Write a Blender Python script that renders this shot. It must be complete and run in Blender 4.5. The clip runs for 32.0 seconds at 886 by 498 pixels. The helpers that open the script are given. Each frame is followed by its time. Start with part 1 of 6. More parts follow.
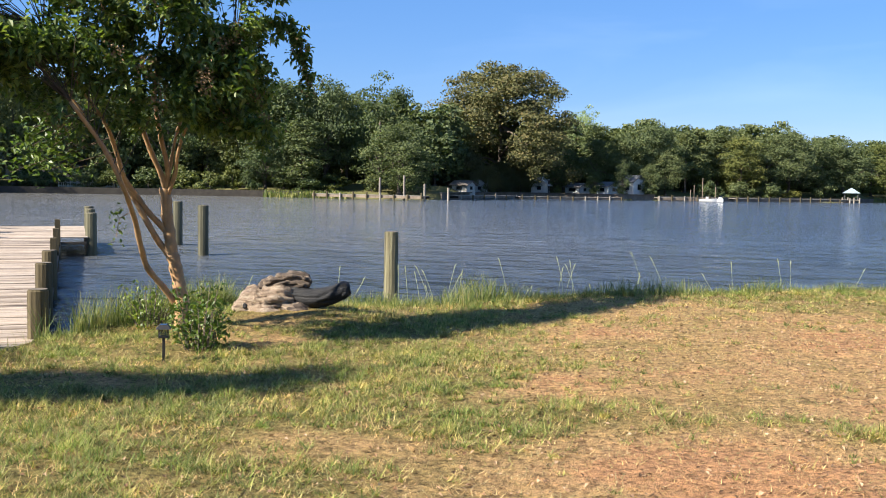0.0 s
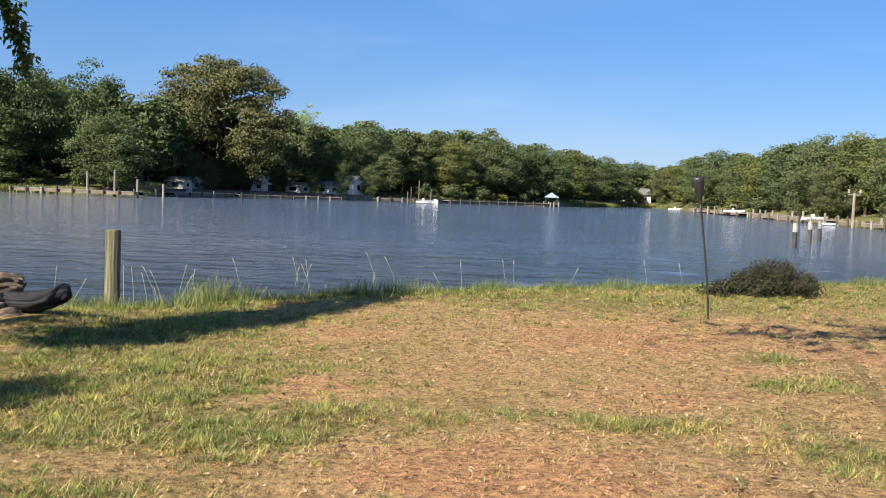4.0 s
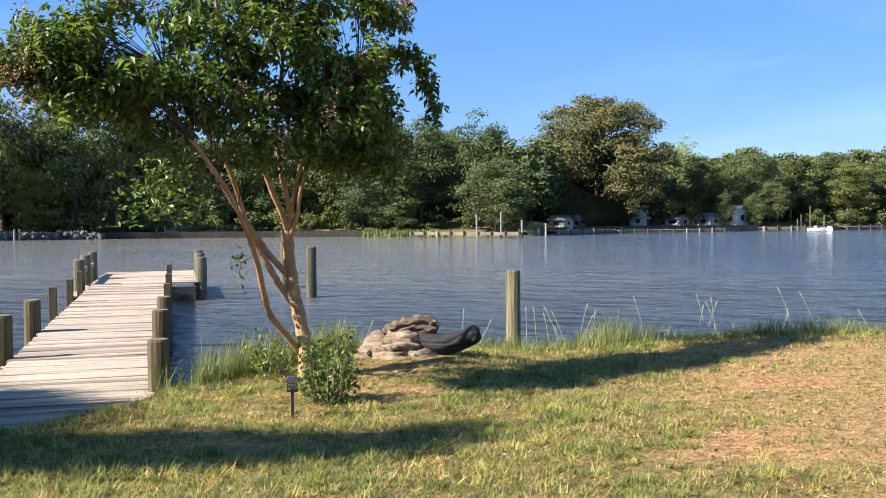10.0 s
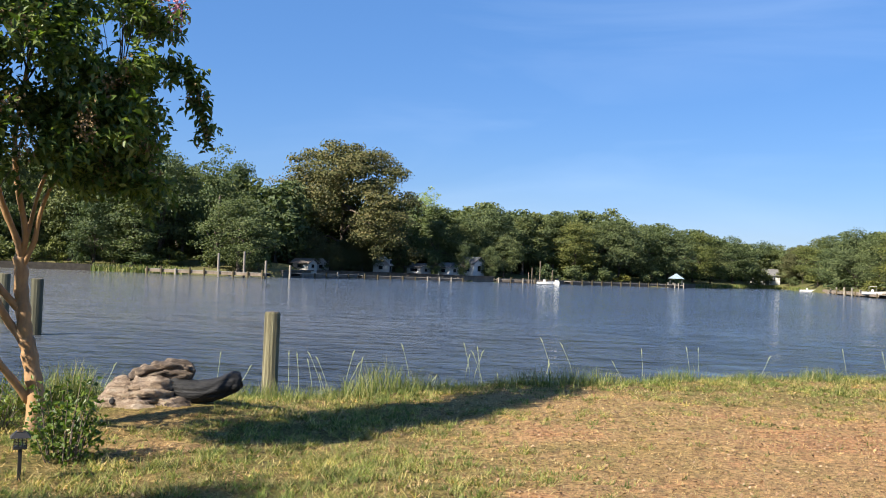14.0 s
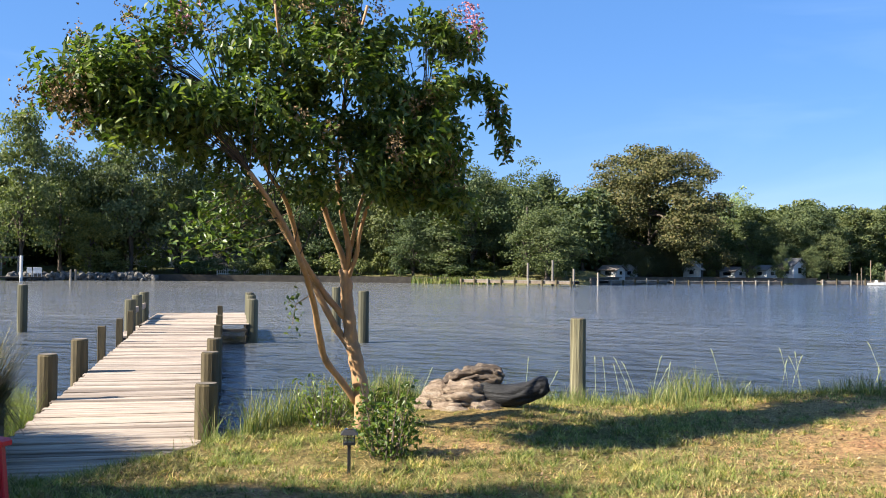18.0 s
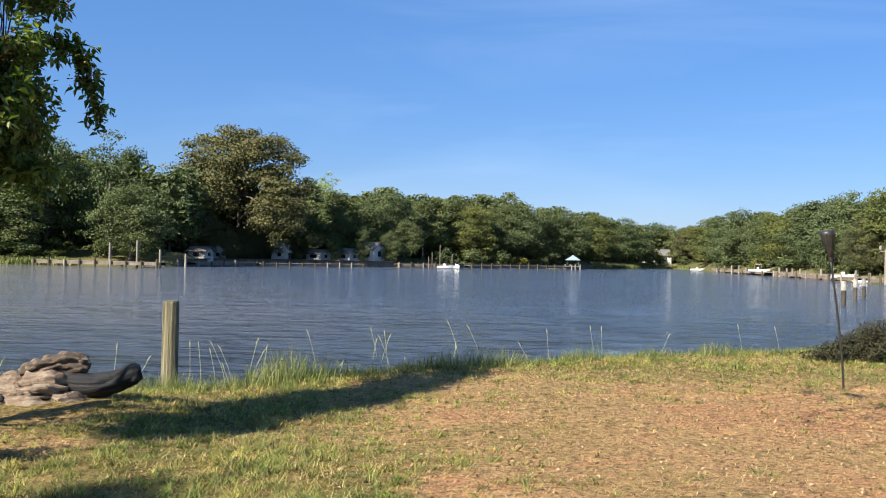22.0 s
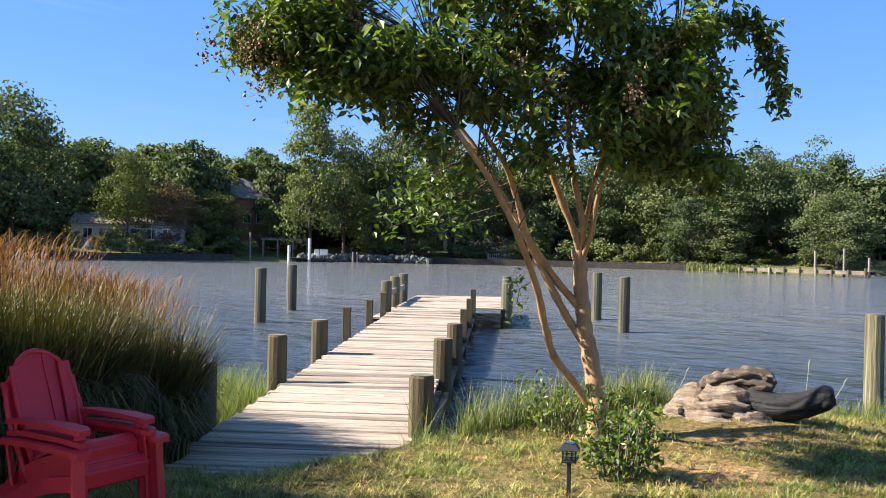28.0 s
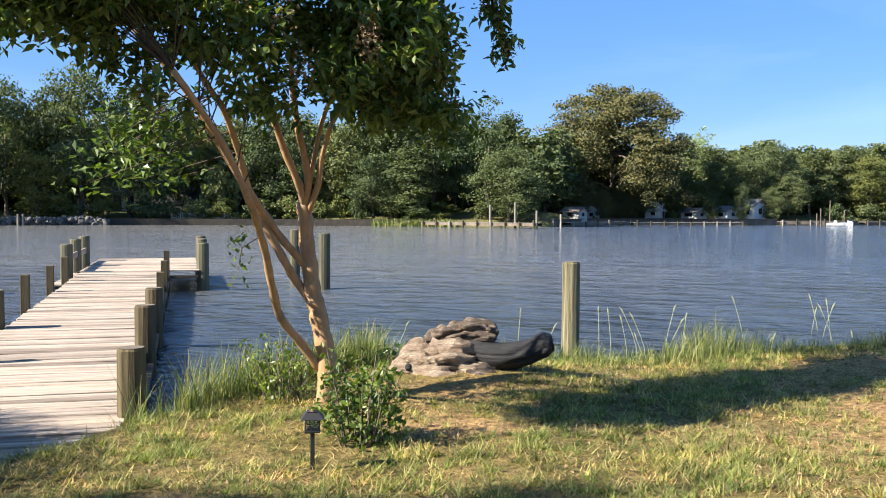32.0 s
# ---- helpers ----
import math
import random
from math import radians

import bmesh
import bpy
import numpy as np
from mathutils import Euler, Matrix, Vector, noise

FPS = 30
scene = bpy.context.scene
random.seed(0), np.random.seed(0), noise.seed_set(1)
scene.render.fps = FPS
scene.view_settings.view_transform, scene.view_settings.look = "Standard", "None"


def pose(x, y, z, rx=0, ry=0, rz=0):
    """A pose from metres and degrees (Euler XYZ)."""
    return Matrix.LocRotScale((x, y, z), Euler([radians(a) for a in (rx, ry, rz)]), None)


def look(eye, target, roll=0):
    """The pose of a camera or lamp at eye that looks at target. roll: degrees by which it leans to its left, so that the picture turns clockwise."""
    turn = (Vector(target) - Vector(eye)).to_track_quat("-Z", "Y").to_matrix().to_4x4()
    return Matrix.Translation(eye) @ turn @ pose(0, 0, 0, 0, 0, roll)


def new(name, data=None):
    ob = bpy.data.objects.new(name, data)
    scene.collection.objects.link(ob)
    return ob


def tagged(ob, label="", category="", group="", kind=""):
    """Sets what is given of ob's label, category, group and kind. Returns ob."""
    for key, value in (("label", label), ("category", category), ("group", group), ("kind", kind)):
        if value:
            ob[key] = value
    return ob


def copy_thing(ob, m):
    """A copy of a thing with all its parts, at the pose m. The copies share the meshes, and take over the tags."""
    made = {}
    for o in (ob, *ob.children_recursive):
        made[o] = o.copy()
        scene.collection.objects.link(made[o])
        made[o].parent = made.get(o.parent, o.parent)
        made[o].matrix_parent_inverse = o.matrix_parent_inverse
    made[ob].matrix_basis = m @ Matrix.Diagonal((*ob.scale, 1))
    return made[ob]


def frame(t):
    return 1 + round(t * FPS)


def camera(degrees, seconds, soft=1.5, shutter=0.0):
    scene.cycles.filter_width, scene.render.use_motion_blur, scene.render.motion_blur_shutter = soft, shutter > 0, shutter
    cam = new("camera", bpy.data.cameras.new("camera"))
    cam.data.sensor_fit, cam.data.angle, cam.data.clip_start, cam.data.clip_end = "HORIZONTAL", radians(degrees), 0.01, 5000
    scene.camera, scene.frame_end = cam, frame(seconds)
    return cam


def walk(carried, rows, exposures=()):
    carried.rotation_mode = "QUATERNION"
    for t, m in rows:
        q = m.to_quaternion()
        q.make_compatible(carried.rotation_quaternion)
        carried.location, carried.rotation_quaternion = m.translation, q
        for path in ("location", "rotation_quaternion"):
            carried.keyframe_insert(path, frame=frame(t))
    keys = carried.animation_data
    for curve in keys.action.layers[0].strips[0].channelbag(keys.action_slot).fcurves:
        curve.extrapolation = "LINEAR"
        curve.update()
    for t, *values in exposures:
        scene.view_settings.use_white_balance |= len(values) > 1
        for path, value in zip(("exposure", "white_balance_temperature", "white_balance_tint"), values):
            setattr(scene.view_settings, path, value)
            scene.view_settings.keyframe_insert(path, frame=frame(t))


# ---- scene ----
cam = camera(49.9, 32.0, 1.0)
PATH = [
    (0, (1.16, -1.54, 1.568), (1.05, 0.452, 1.429), 1.1),
    (0.5, (1.13, -1.5, 1.575), (1.183, 0.495, 1.444), 1.6),
    (1, (1.089, -1.518, 1.597), (1.435, 0.449, 1.506), 0.9),
    (1.5, (0.949, -1.41, 1.564), (1.354, 0.547, 1.489), 0.4),
    (2, (0.912, -1.362, 1.554), (1.314, 0.595, 1.463), 1.2),
    (2.5, (0.915, -1.338, 1.561), (1.334, 0.615, 1.466), 1.7),
    (3, (0.914, -1.351, 1.559), (1.348, 0.598, 1.452), 1.7),
    (3.5, (0.919, -1.36, 1.56), (1.37, 0.585, 1.438), 2.1),
    (5.5, (0.909, -1.374, 1.555), (1.428, 0.554, 1.434), 2.5),
    (6, (0.904, -1.376, 1.556), (1.411, 0.555, 1.429), 2.5),
    (6.5, (0.896, -1.38, 1.558), (1.396, 0.553, 1.438), 2.0),
    (7, (0.853, -1.365, 1.551), (1.346, 0.57, 1.432), 1.3),
    (7.5, (0.854, -1.336, 1.556), (1.294, 0.612, 1.443), 1.5),
    (8, (0.881, -1.193, 1.545), (1.186, 0.78, 1.428), 1.8),
    (8.5, (0.848, -1.012, 1.581), (0.943, 0.981, 1.442), 1.6),
    (9, (0.865, -1.005, 1.567), (0.757, 0.987, 1.425), 1.4),
    (9.5, (0.803, -0.95, 1.564), (0.532, 1.026, 1.425), 0.9),
    (10, (0.648, -0.792, 1.556), (0.341, 1.183, 1.493), -0.4),
    (10.5, (0.529, -0.755, 1.539), (0.174, 1.213, 1.501), -1.0),
    (11, (0.49, -0.676, 1.537), (0.082, 1.28, 1.47), -0.5),
    (11.5, (0.466, -0.482, 1.538), (0.04, 1.472, 1.488), 0.3),
    (12, (0.467, -0.384, 1.53), (0.062, 1.574, 1.482), 1.6),
    (12.5, (0.452, -0.291, 1.53), (0.256, 1.699, 1.491), 2.8),
    (13, (0.362, -0.117, 1.523), (0.394, 1.883, 1.534), 3.2),
    (13.5, (0.287, -0.099, 1.515), (0.436, 1.895, 1.548), 2.8),
    (15.5, (0.27, -0.14, 1.505), (0.619, 1.829, 1.556), 1.7),
    (16, (0.233, -0.13, 1.516), (0.465, 1.851, 1.661), 1.5),
    (16.5, (0.243, -0.138, 1.501), (0.303, 1.854, 1.672), 0.9),
    (17, (0.291, -0.184, 1.488), (0.215, 1.81, 1.627), 1.2),
    (17.5, (0.327, -0.219, 1.493), (0.098, 1.766, 1.57), 1.5),
    (18, (0.352, -0.159, 1.491), (-0.056, 1.798, 1.528), 0.6),
    (18.5, (0.325, -0.157, 1.485), (-0.167, 1.782, 1.496), 0.4),
    (19, (0.268, -0.134, 1.488), (-0.195, 1.812, 1.506), 0.8),
    (19.5, (0.226, -0.203, 1.499), (-0.104, 1.769, 1.538), 1.4),
    (20, (0.185, -0.114, 1.488), (-0.032, 1.874, 1.533), 0.8),
    (20.5, (0.164, -0.041, 1.492), (0.033, 1.954, 1.542), 0.8),
    (21, (0.198, -0.128, 1.495), (0.223, 1.871, 1.55), 2.1),
    (21.5, (0.228, -0.095, 1.499), (0.501, 1.886, 1.542), 2.2),
    (22, (0.226, 0.047, 1.484), (0.664, 1.998, 1.497), 1.3),
    (22.5, (0.313, 0.136, 1.473), (0.764, 2.084, 1.493), 1.4),
    (23, (0.456, 0.257, 1.483), (0.932, 2.199, 1.535), 2.2),
    (23.5, (0.475, 0.297, 1.478), (0.839, 2.263, 1.519), 2.7),
    (24, (0.456, 0.208, 1.491), (0.592, 2.203, 1.494), 2.3),
    (24.5, (0.38, 0.213, 1.5), (0.387, 2.212, 1.525), 1.7),
    (25, (0.397, 0.277, 1.481), (0.223, 2.269, 1.511), 0.8),
    (25.5, (0.507, 0.463, 1.481), (0.191, 2.437, 1.531), 1.7),
    (27.5, (0.324, 1.178, 1.454), (-0.424, 3.033, 1.494), 0.4),
    (28, (0.243, 1.254, 1.438), (-0.698, 3.019, 1.436), 1.3),
    (28.5, (0.132, 1.436, 1.447), (-0.918, 3.138, 1.426), 1.8),
    (29, (0.09, 1.513, 1.448), (-0.939, 3.228, 1.42), 1.8),
    (29.5, (0.026, 1.544, 1.445), (-0.884, 3.324, 1.397), 1.7),
    (30, (-0.133, 1.618, 1.433), (-0.877, 3.473, 1.371), 0.7),
    (30.5, (-0.248, 1.637, 1.423), (-0.784, 3.562, 1.345), 0.6),
    (31, (-0.275, 1.635, 1.417), (-0.641, 3.599, 1.324), 0.8),
    (31.5, (-0.26, 1.63, 1.418), (-0.553, 3.607, 1.328), 0.8),
    (32, (-0.207, 1.594, 1.413), (-0.53, 3.566, 1.331), 0.3),
]
# the film's own exposure wanders a little
walk(cam, [(t, look(eye, aim, roll)) for t, eye, aim, roll in PATH],
     [(0, 1.49), (1, 1.32), (6, 1.24), (8, 1.32), (9, 1.52), (10, 1.62), (12, 1.66), (13, 1.46), (16, 1.26), (17, 1.44), (18, 1.62), (19, 1.62), (20, 1.58), (21, 1.42), (22, 1.28), (23, 1.24),
      (24, 1.42), (25, 1.58), (28, 1.69), (29, 1.74), (30, 1.74), (31, 1.71), (32, 1.66)])

# ---- world, sun and exposure ----
SUN_AZ, SUN_EL = 120.0, 35.0   # degrees to the left of +y, and above the horizon
world = bpy.data.worlds.new("world")
scene.world = world
world.use_nodes = True
wn, wl = world.node_tree.nodes, world.node_tree.links
sky = wn.new("ShaderNodeTexSky")
sky.sky_type = "NISHITA"
sky.sun_disc = False
sky.sun_elevation, sky.sun_rotation = radians(SUN_EL), radians(360 - SUN_AZ)
sky.air_density, sky.dust_density, sky.ozone_density = 1.0, 0.3, 3.0
wn["Background"].inputs["Strength"].default_value = 0.052
deep = wn.new("ShaderNodeHueSaturation")
deep.inputs["Saturation"].default_value = 1.3
wl.new(sky.outputs[0], deep.inputs["Color"])
tint = wn.new("ShaderNodeMix")
tint.data_type, tint.blend_type = "RGBA", "MULTIPLY"
tint.inputs[0].default_value = 1.0
tint.inputs[7].default_value = (0.92, 0.97, 1.25, 1)
wl.new(deep.outputs[0], tint.inputs[6])
wl.new(tint.outputs[2], wn["Background"].inputs["Color"])
wc, wm = wn.new("ShaderNodeTexCoord"), wn.new("ShaderNodeMapping")
wm.inputs["Scale"].default_value, wm.inputs["Rotation"].default_value = (1.2, 1.2, 7.0), (0.12, -0.2, 0.4)
wl.new(wc.outputs["Generated"], wm.inputs[0])
wisp = wn.new("ShaderNodeTexNoise")
wisp.inputs["Scale"].default_value, wisp.inputs["Detail"].default_value, wisp.inputs["Distortion"].default_value = 1.6, 7, 0.7
wl.new(wm.outputs[0], wisp.inputs["Vector"])
wr = wn.new("ShaderNodeValToRGB")
wr.color_ramp.elements[0].position, wr.color_ramp.elements[1].position = 0.5, 0.85
wr.color_ramp.elements[1].color = (0.11, 0.11, 0.11, 1)
wl.new(wisp.outputs[0], wr.inputs[0])
veil = wn.new("ShaderNodeMix")
veil.data_type = "RGBA"
veil.inputs[7].default_value = (9.5, 11.2, 13.5, 1)
even = wn.new("ShaderNodeMix")
even.data_type = "RGBA"
even.inputs[0].default_value = 0.5
even.inputs[7].default_value = (1.4, 2.95, 6.0, 1)
wl.new(tint.outputs[2], even.inputs[6])
wl.new(wr.outputs[0], veil.inputs[0])
wl.new(even.outputs[2], veil.inputs[6])
wl.new(veil.outputs[2], wn["Background"].inputs["Color"])
sun = new("sun", bpy.data.lights.new("sun", "SUN"))
sun.data.energy, sun.data.angle, sun.data.color = 5.0, radians(0.53), (1.0, 0.93, 0.82)
to_sun = Vector((-math.sin(radians(SUN_AZ)) * math.cos(radians(SUN_EL)), math.cos(radians(SUN_AZ)) * math.cos(radians(SUN_EL)), math.sin(radians(SUN_EL))))
sun.matrix_world = look(to_sun * 50, (0, 0, 0))

WATER_Z = -0.5
RNG = np.random.default_rng(7)


# ---- materials ----
def material(name, rough=0.7, metal=0.0, spec=0.4):
    m = bpy.data.materials.new(name)
    m.use_nodes = True
    n, l = m.node_tree.nodes, m.node_tree.links
    b = n["Principled BSDF"]
    b.inputs["Roughness"].default_value, b.inputs["Metallic"].default_value = rough, metal
    b.inputs["Specular IOR Level"].default_value = spec
    return m, n, l, b


def ramp(n, l, source, stops):
    r = n.new("ShaderNodeValToRGB")
    e = r.color_ramp.elements
    while len(e) < len(stops):
        e.new(0.5)
    for k, (pos, col) in enumerate(stops):
        e[k].position, e[k].color = pos, (*col, 1)
    l.new(source, r.inputs[0])
    return r.outputs[0]


def coords(n, l, scale=(1, 1, 1), kind="Object"):
    c, m = n.new("ShaderNodeTexCoord"), n.new("ShaderNodeMapping")
    m.inputs["Scale"].default_value = scale
    l.new(c.outputs[kind], m.inputs[0])
    return m.outputs[0]


def world_coords(n, l, scale=(1, 1, 1)):
    c, m = n.new("ShaderNodeNewGeometry"), n.new("ShaderNodeMapping")
    m.inputs["Scale"].default_value = scale
    l.new(c.outputs["Position"], m.inputs[0])
    return m.outputs[0]


def noise_tex(n, l, vec, scale, detail=4, rough=0.55, dist=0.0):
    t = n.new("ShaderNodeTexNoise")
    t.inputs["Scale"].default_value, t.inputs["Detail"].default_value = scale, detail
    t.inputs["Roughness"].default_value, t.inputs["Distortion"].default_value = rough, dist
    l.new(vec, t.inputs["Vector"])
    return t.outputs[0]


def mix(n, l, fac, a, b, mode="MIX"):
    x = n.new("ShaderNodeMix")
    x.data_type, x.blend_type = "RGBA", mode
    for v, sock in ((fac, x.inputs[0]), (a, x.inputs[6]), (b, x.inputs[7])):
        if isinstance(v, (int, float)):
            sock.default_value = v
        elif isinstance(v, tuple):
            sock.default_value = (*v, 1)
        else:
            l.new(v, sock)
    return x.outputs[2]


def calc(n, l, op, a, b=0.0, clamp=False):
    x = n.new("ShaderNodeMath")
    x.operation, x.use_clamp = op, clamp
    for v, sock in ((a, x.inputs[0]), (b, x.inputs[1])):
        if isinstance(v, (int, float)):
            sock.default_value = v
        else:
            l.new(v, sock)
    return x.outputs[0]


def bump(n, l, b, height, strength=0.3, dist=0.02):
    x = n.new("ShaderNodeBump")
    x.inputs["Strength"].default_value, x.inputs["Distance"].default_value = strength, dist
    l.new(height, x.inputs["Height"])
    l.new(x.outputs[0], b.inputs["Normal"])


def random_of(n, kind="object"):
    if kind == "object":
        return n.new("ShaderNodeObjectInfo").outputs["Random"]
    return n.new("ShaderNodeNewGeometry").outputs["Random Per Island"]


def two_tone(name, a, b, scale=3.0, rough=0.75, stretch=(1, 1, 1), bumps=0.3, grain=40.0, third=None, vary="object", spec=0.3, metal=0.0, dist=0.01):
    """A surface that wanders between two or three colours at two scales, with fine relief."""
    m, n, l, p = material(name, rough, metal, spec)
    v = coords(n, l, stretch)
    big, fine = noise_tex(n, l, v, scale, 5, 0.6), noise_tex(n, l, v, grain, 4, 0.65)
    stops = [(0.3, a), (0.68, b)] if third is None else [(0.25, a), (0.5, b), (0.75, third)]
    c = ramp(n, l, big, stops)
    c = mix(n, l, 0.55, c, ramp(n, l, fine, [(0.25, (0.55, 0.55, 0.55)), (0.75, (1.2, 1.2, 1.2))]), "MULTIPLY")
    if vary:
        c = mix(n, l, 1.0, c, ramp(n, l, random_of(n, vary), [(0.0, (0.78, 0.78, 0.78)), (1.0, (1.15, 1.12, 1.08))]), "MULTIPLY")
    l.new(c, p.inputs["Base Color"])
    if bumps:
        bump(n, l, p, fine, bumps, dist)
    return m


def leafy(name, tones, vary="object", rough=0.5, thin=0.25, spec=0.35, per_leaf=0.5):
    """Foliage: tones by leaf and by tree, with light that comes through the leaf."""
    m, n, l, p = material(name, rough, 0.0, spec)
    isl = random_of(n, "island")
    c = ramp(n, l, isl, [(k / max(1, len(tones) - 1), t) for k, t in enumerate(tones)])
    c = mix(n, l, 1.0, c, ramp(n, l, random_of(n, "object"), [(0.0, (0.75, 0.82, 0.8)), (0.5, (1.0, 1.0, 1.0)), (1.0, (1.3, 1.18, 1.0))]), "MULTIPLY")
    v = world_coords(n, l)
    c = mix(n, l, 0.6, c, ramp(n, l, noise_tex(n, l, v, 0.45, 3), [(0.3, (0.62, 0.68, 0.62)), (0.7, (1.25, 1.2, 1.1))]), "MULTIPLY")
    l.new(c, p.inputs["Base Color"])
    tr, ad = n.new("ShaderNodeBsdfTranslucent"), n.new("ShaderNodeMixShader")
    l.new(mix(n, l, 1.0, c, (1.5, 1.7, 0.6), "MULTIPLY"), tr.inputs["Color"])
    ad.inputs[0].default_value = thin
    l.new(p.outputs[0], ad.inputs[1])
    l.new(tr.outputs[0], ad.inputs[2])
    l.new(ad.outputs[0], n["Material Output"].inputs["Surface"])
    return m


M = {}
M["bark"] = two_tone("grey_brown_bark", (0.07, 0.055, 0.045), (0.16, 0.13, 0.1), 2.0, 0.9, (1, 1, 0.25), 0.6, 14, dist=0.05)
M["myrtle_bark"] = two_tone("smooth_tan_bark", (0.26, 0.145, 0.07), (0.4, 0.24, 0.115), 5.0, 0.6, (1, 1, 0.35), 0.4, 26, third=(0.17, 0.12, 0.08), vary=None)
M["myrtle_leaf"] = leafy("myrtle_leaf", [(0.045, 0.07, 0.02), (0.085, 0.125, 0.03), (0.15, 0.19, 0.05), (0.26, 0.28, 0.085)], rough=0.45, thin=0.36, spec=0.34)
M["shrub_leaf"] = leafy("shrub_leaf", [(0.053, 0.090, 0.017), (0.105, 0.150, 0.024), (0.180, 0.217, 0.038)], thin=0.3, rough=0.4)
M["vine_leaf"] = leafy("vine_leaf", [(0.014, 0.017, 0.008), (0.03, 0.032, 0.014), (0.06, 0.048, 0.024)], rough=0.6, thin=0.1, spec=0.2)
M["seed"] = two_tone("dry_seed_head", (0.17, 0.12, 0.06), (0.3, 0.21, 0.11), 30, 0.9, bumps=0)
M["blossom"] = two_tone("pink_blossom", (0.55, 0.2, 0.27), (0.65, 0.33, 0.38), 30, 0.8, bumps=0)
M["dark_far"] = leafy("dark_green_foliage", [(0.055, 0.073, 0.037), (0.100, 0.125, 0.058), (0.158, 0.180, 0.082)], rough=0.6, thin=0.22, spec=0.2)
M["mid_far"] = leafy("mid_green_foliage", [(0.058, 0.078, 0.037), (0.106, 0.129, 0.055), (0.158, 0.178, 0.078)], rough=0.6, thin=0.22, spec=0.2)
M["yellow_far"] = leafy("yellow_green_foliage", [(0.079, 0.092, 0.030), (0.128, 0.140, 0.039), (0.186, 0.185, 0.059)], rough=0.6, thin=0.18, spec=0.2)
M["pale_far"] = leafy("pale_green_foliage", [(0.15, 0.21, 0.09), (0.2256, 0.2844, 0.1272), (0.3, 0.36, 0.1656)], rough=0.6, thin=0.18, spec=0.2)
M["olive_far"] = leafy("olive_brown_foliage", [(0.049, 0.056, 0.026), (0.084, 0.091, 0.039), (0.125, 0.125, 0.054), (0.135, 0.114, 0.056)], rough=0.6, thin=0.15, spec=0.2)
M["poplar_far"] = leafy("pale_yellow_foliage", [(0.11, 0.13, 0.05), (0.18, 0.2, 0.08), (0.26, 0.265, 0.11)], rough=0.6, thin=0.2, spec=0.2)
M["brown_far"] = leafy("russet_foliage", [(0.117, 0.078, 0.046), (0.182, 0.111, 0.065), (0.208, 0.143, 0.072)], rough=0.6, thin=0.12, spec=0.2)
def board_mat():
    """Weathered boards: grain along the board, each of its own tone, some of them darker."""
    m, n, l, p = material("weathered_deck_board", 0.85, 0.0, 0.25)
    v = coords(n, l, (0.7, 16, 8))
    own = random_of(n)
    shift = n.new("ShaderNodeVectorMath")
    shift.operation = "ADD"
    l.new(v, shift.inputs[0])
    l.new(calc(n, l, "MULTIPLY", own, 37.0), shift.inputs[1])
    grain, streak = noise_tex(n, l, shift.outputs[0], 5.0, 6, 0.7), noise_tex(n, l, shift.outputs[0], 1.3, 4, 0.6)
    c = ramp(n, l, streak, [(0.3, (0.23, 0.18, 0.14)), (0.5, (0.37, 0.305, 0.245)), (0.7, (0.5, 0.425, 0.345))])
    c = mix(n, l, 0.7, c, ramp(n, l, grain, [(0.3, (0.5, 0.47, 0.44)), (0.55, (1.05, 1.05, 1.05)), (0.75, (1.25, 1.24, 1.2))]), "MULTIPLY")
    c = mix(n, l, 1.0, c, ramp(n, l, own, [(0.0, (0.5, 0.47, 0.45)), (0.12, (0.72, 0.7, 0.68)), (0.3, (0.95, 0.94, 0.93)), (1.0, (1.16, 1.12, 1.06))]), "MULTIPLY")
    l.new(c, p.inputs["Base Color"])
    bump(n, l, p, grain, 0.6, 0.006)
    return m


M["plank"] = board_mat()
M["piling"] = two_tone("weathered_piling", (0.045, 0.036, 0.019), (0.125, 0.1, 0.055), 2.0, 0.9, (6, 6, 0.5), 0.5, 9, dist=0.01)
M["green_piling"] = two_tone("green_treated_piling", (0.05, 0.048, 0.03), (0.15, 0.142, 0.09), 1.6, 0.85, (6, 6, 0.4), 0.5, 9, dist=0.01)
M["cracked_post"] = two_tone("cracked_grey_timber", (0.025, 0.02, 0.012), (0.17, 0.15, 0.085), 3.6, 0.9, (9, 9, 0.3), 1.0, 11, third=(0.33, 0.3, 0.18), vary=None, dist=0.02)
M["bird_white"] = two_tone("bird_whitened_wood", (0.16, 0.145, 0.12), (0.45, 0.43, 0.39), 4, 0.85, (3, 3, 1), 0.2, 14)
M["twig"] = two_tone("brown_twig", (0.05, 0.035, 0.022), (0.1, 0.07, 0.045), 6, 0.8, bumps=0)
M["dark_wood"] = two_tone("dark_timber", (0.035, 0.03, 0.024), (0.08, 0.068, 0.052), 2.0, 0.8, (1, 1, 1), 0.4, 12)
M["end_grain"] = two_tone("cut_end_grain", (0.12, 0.1, 0.075), (0.24, 0.2, 0.15), 9.0, 0.9, (1, 1, 1), 0.4, 40)
M["black"] = two_tone("black_plastic", (0.012, 0.012, 0.012), (0.03, 0.028, 0.026), 6, 0.45, bumps=0.05, spec=0.5)
M["red"] = two_tone("faded_red_plastic", (0.5, 0.008, 0.02), (0.6, 0.016, 0.03), 2.5, 0.5, bumps=0.06, grain=90, spec=0.5, vary=None)
M["white"] = two_tone("white_paint", (0.6, 0.6, 0.58), (0.74, 0.74, 0.72), 1.5, 0.6, bumps=0.05)
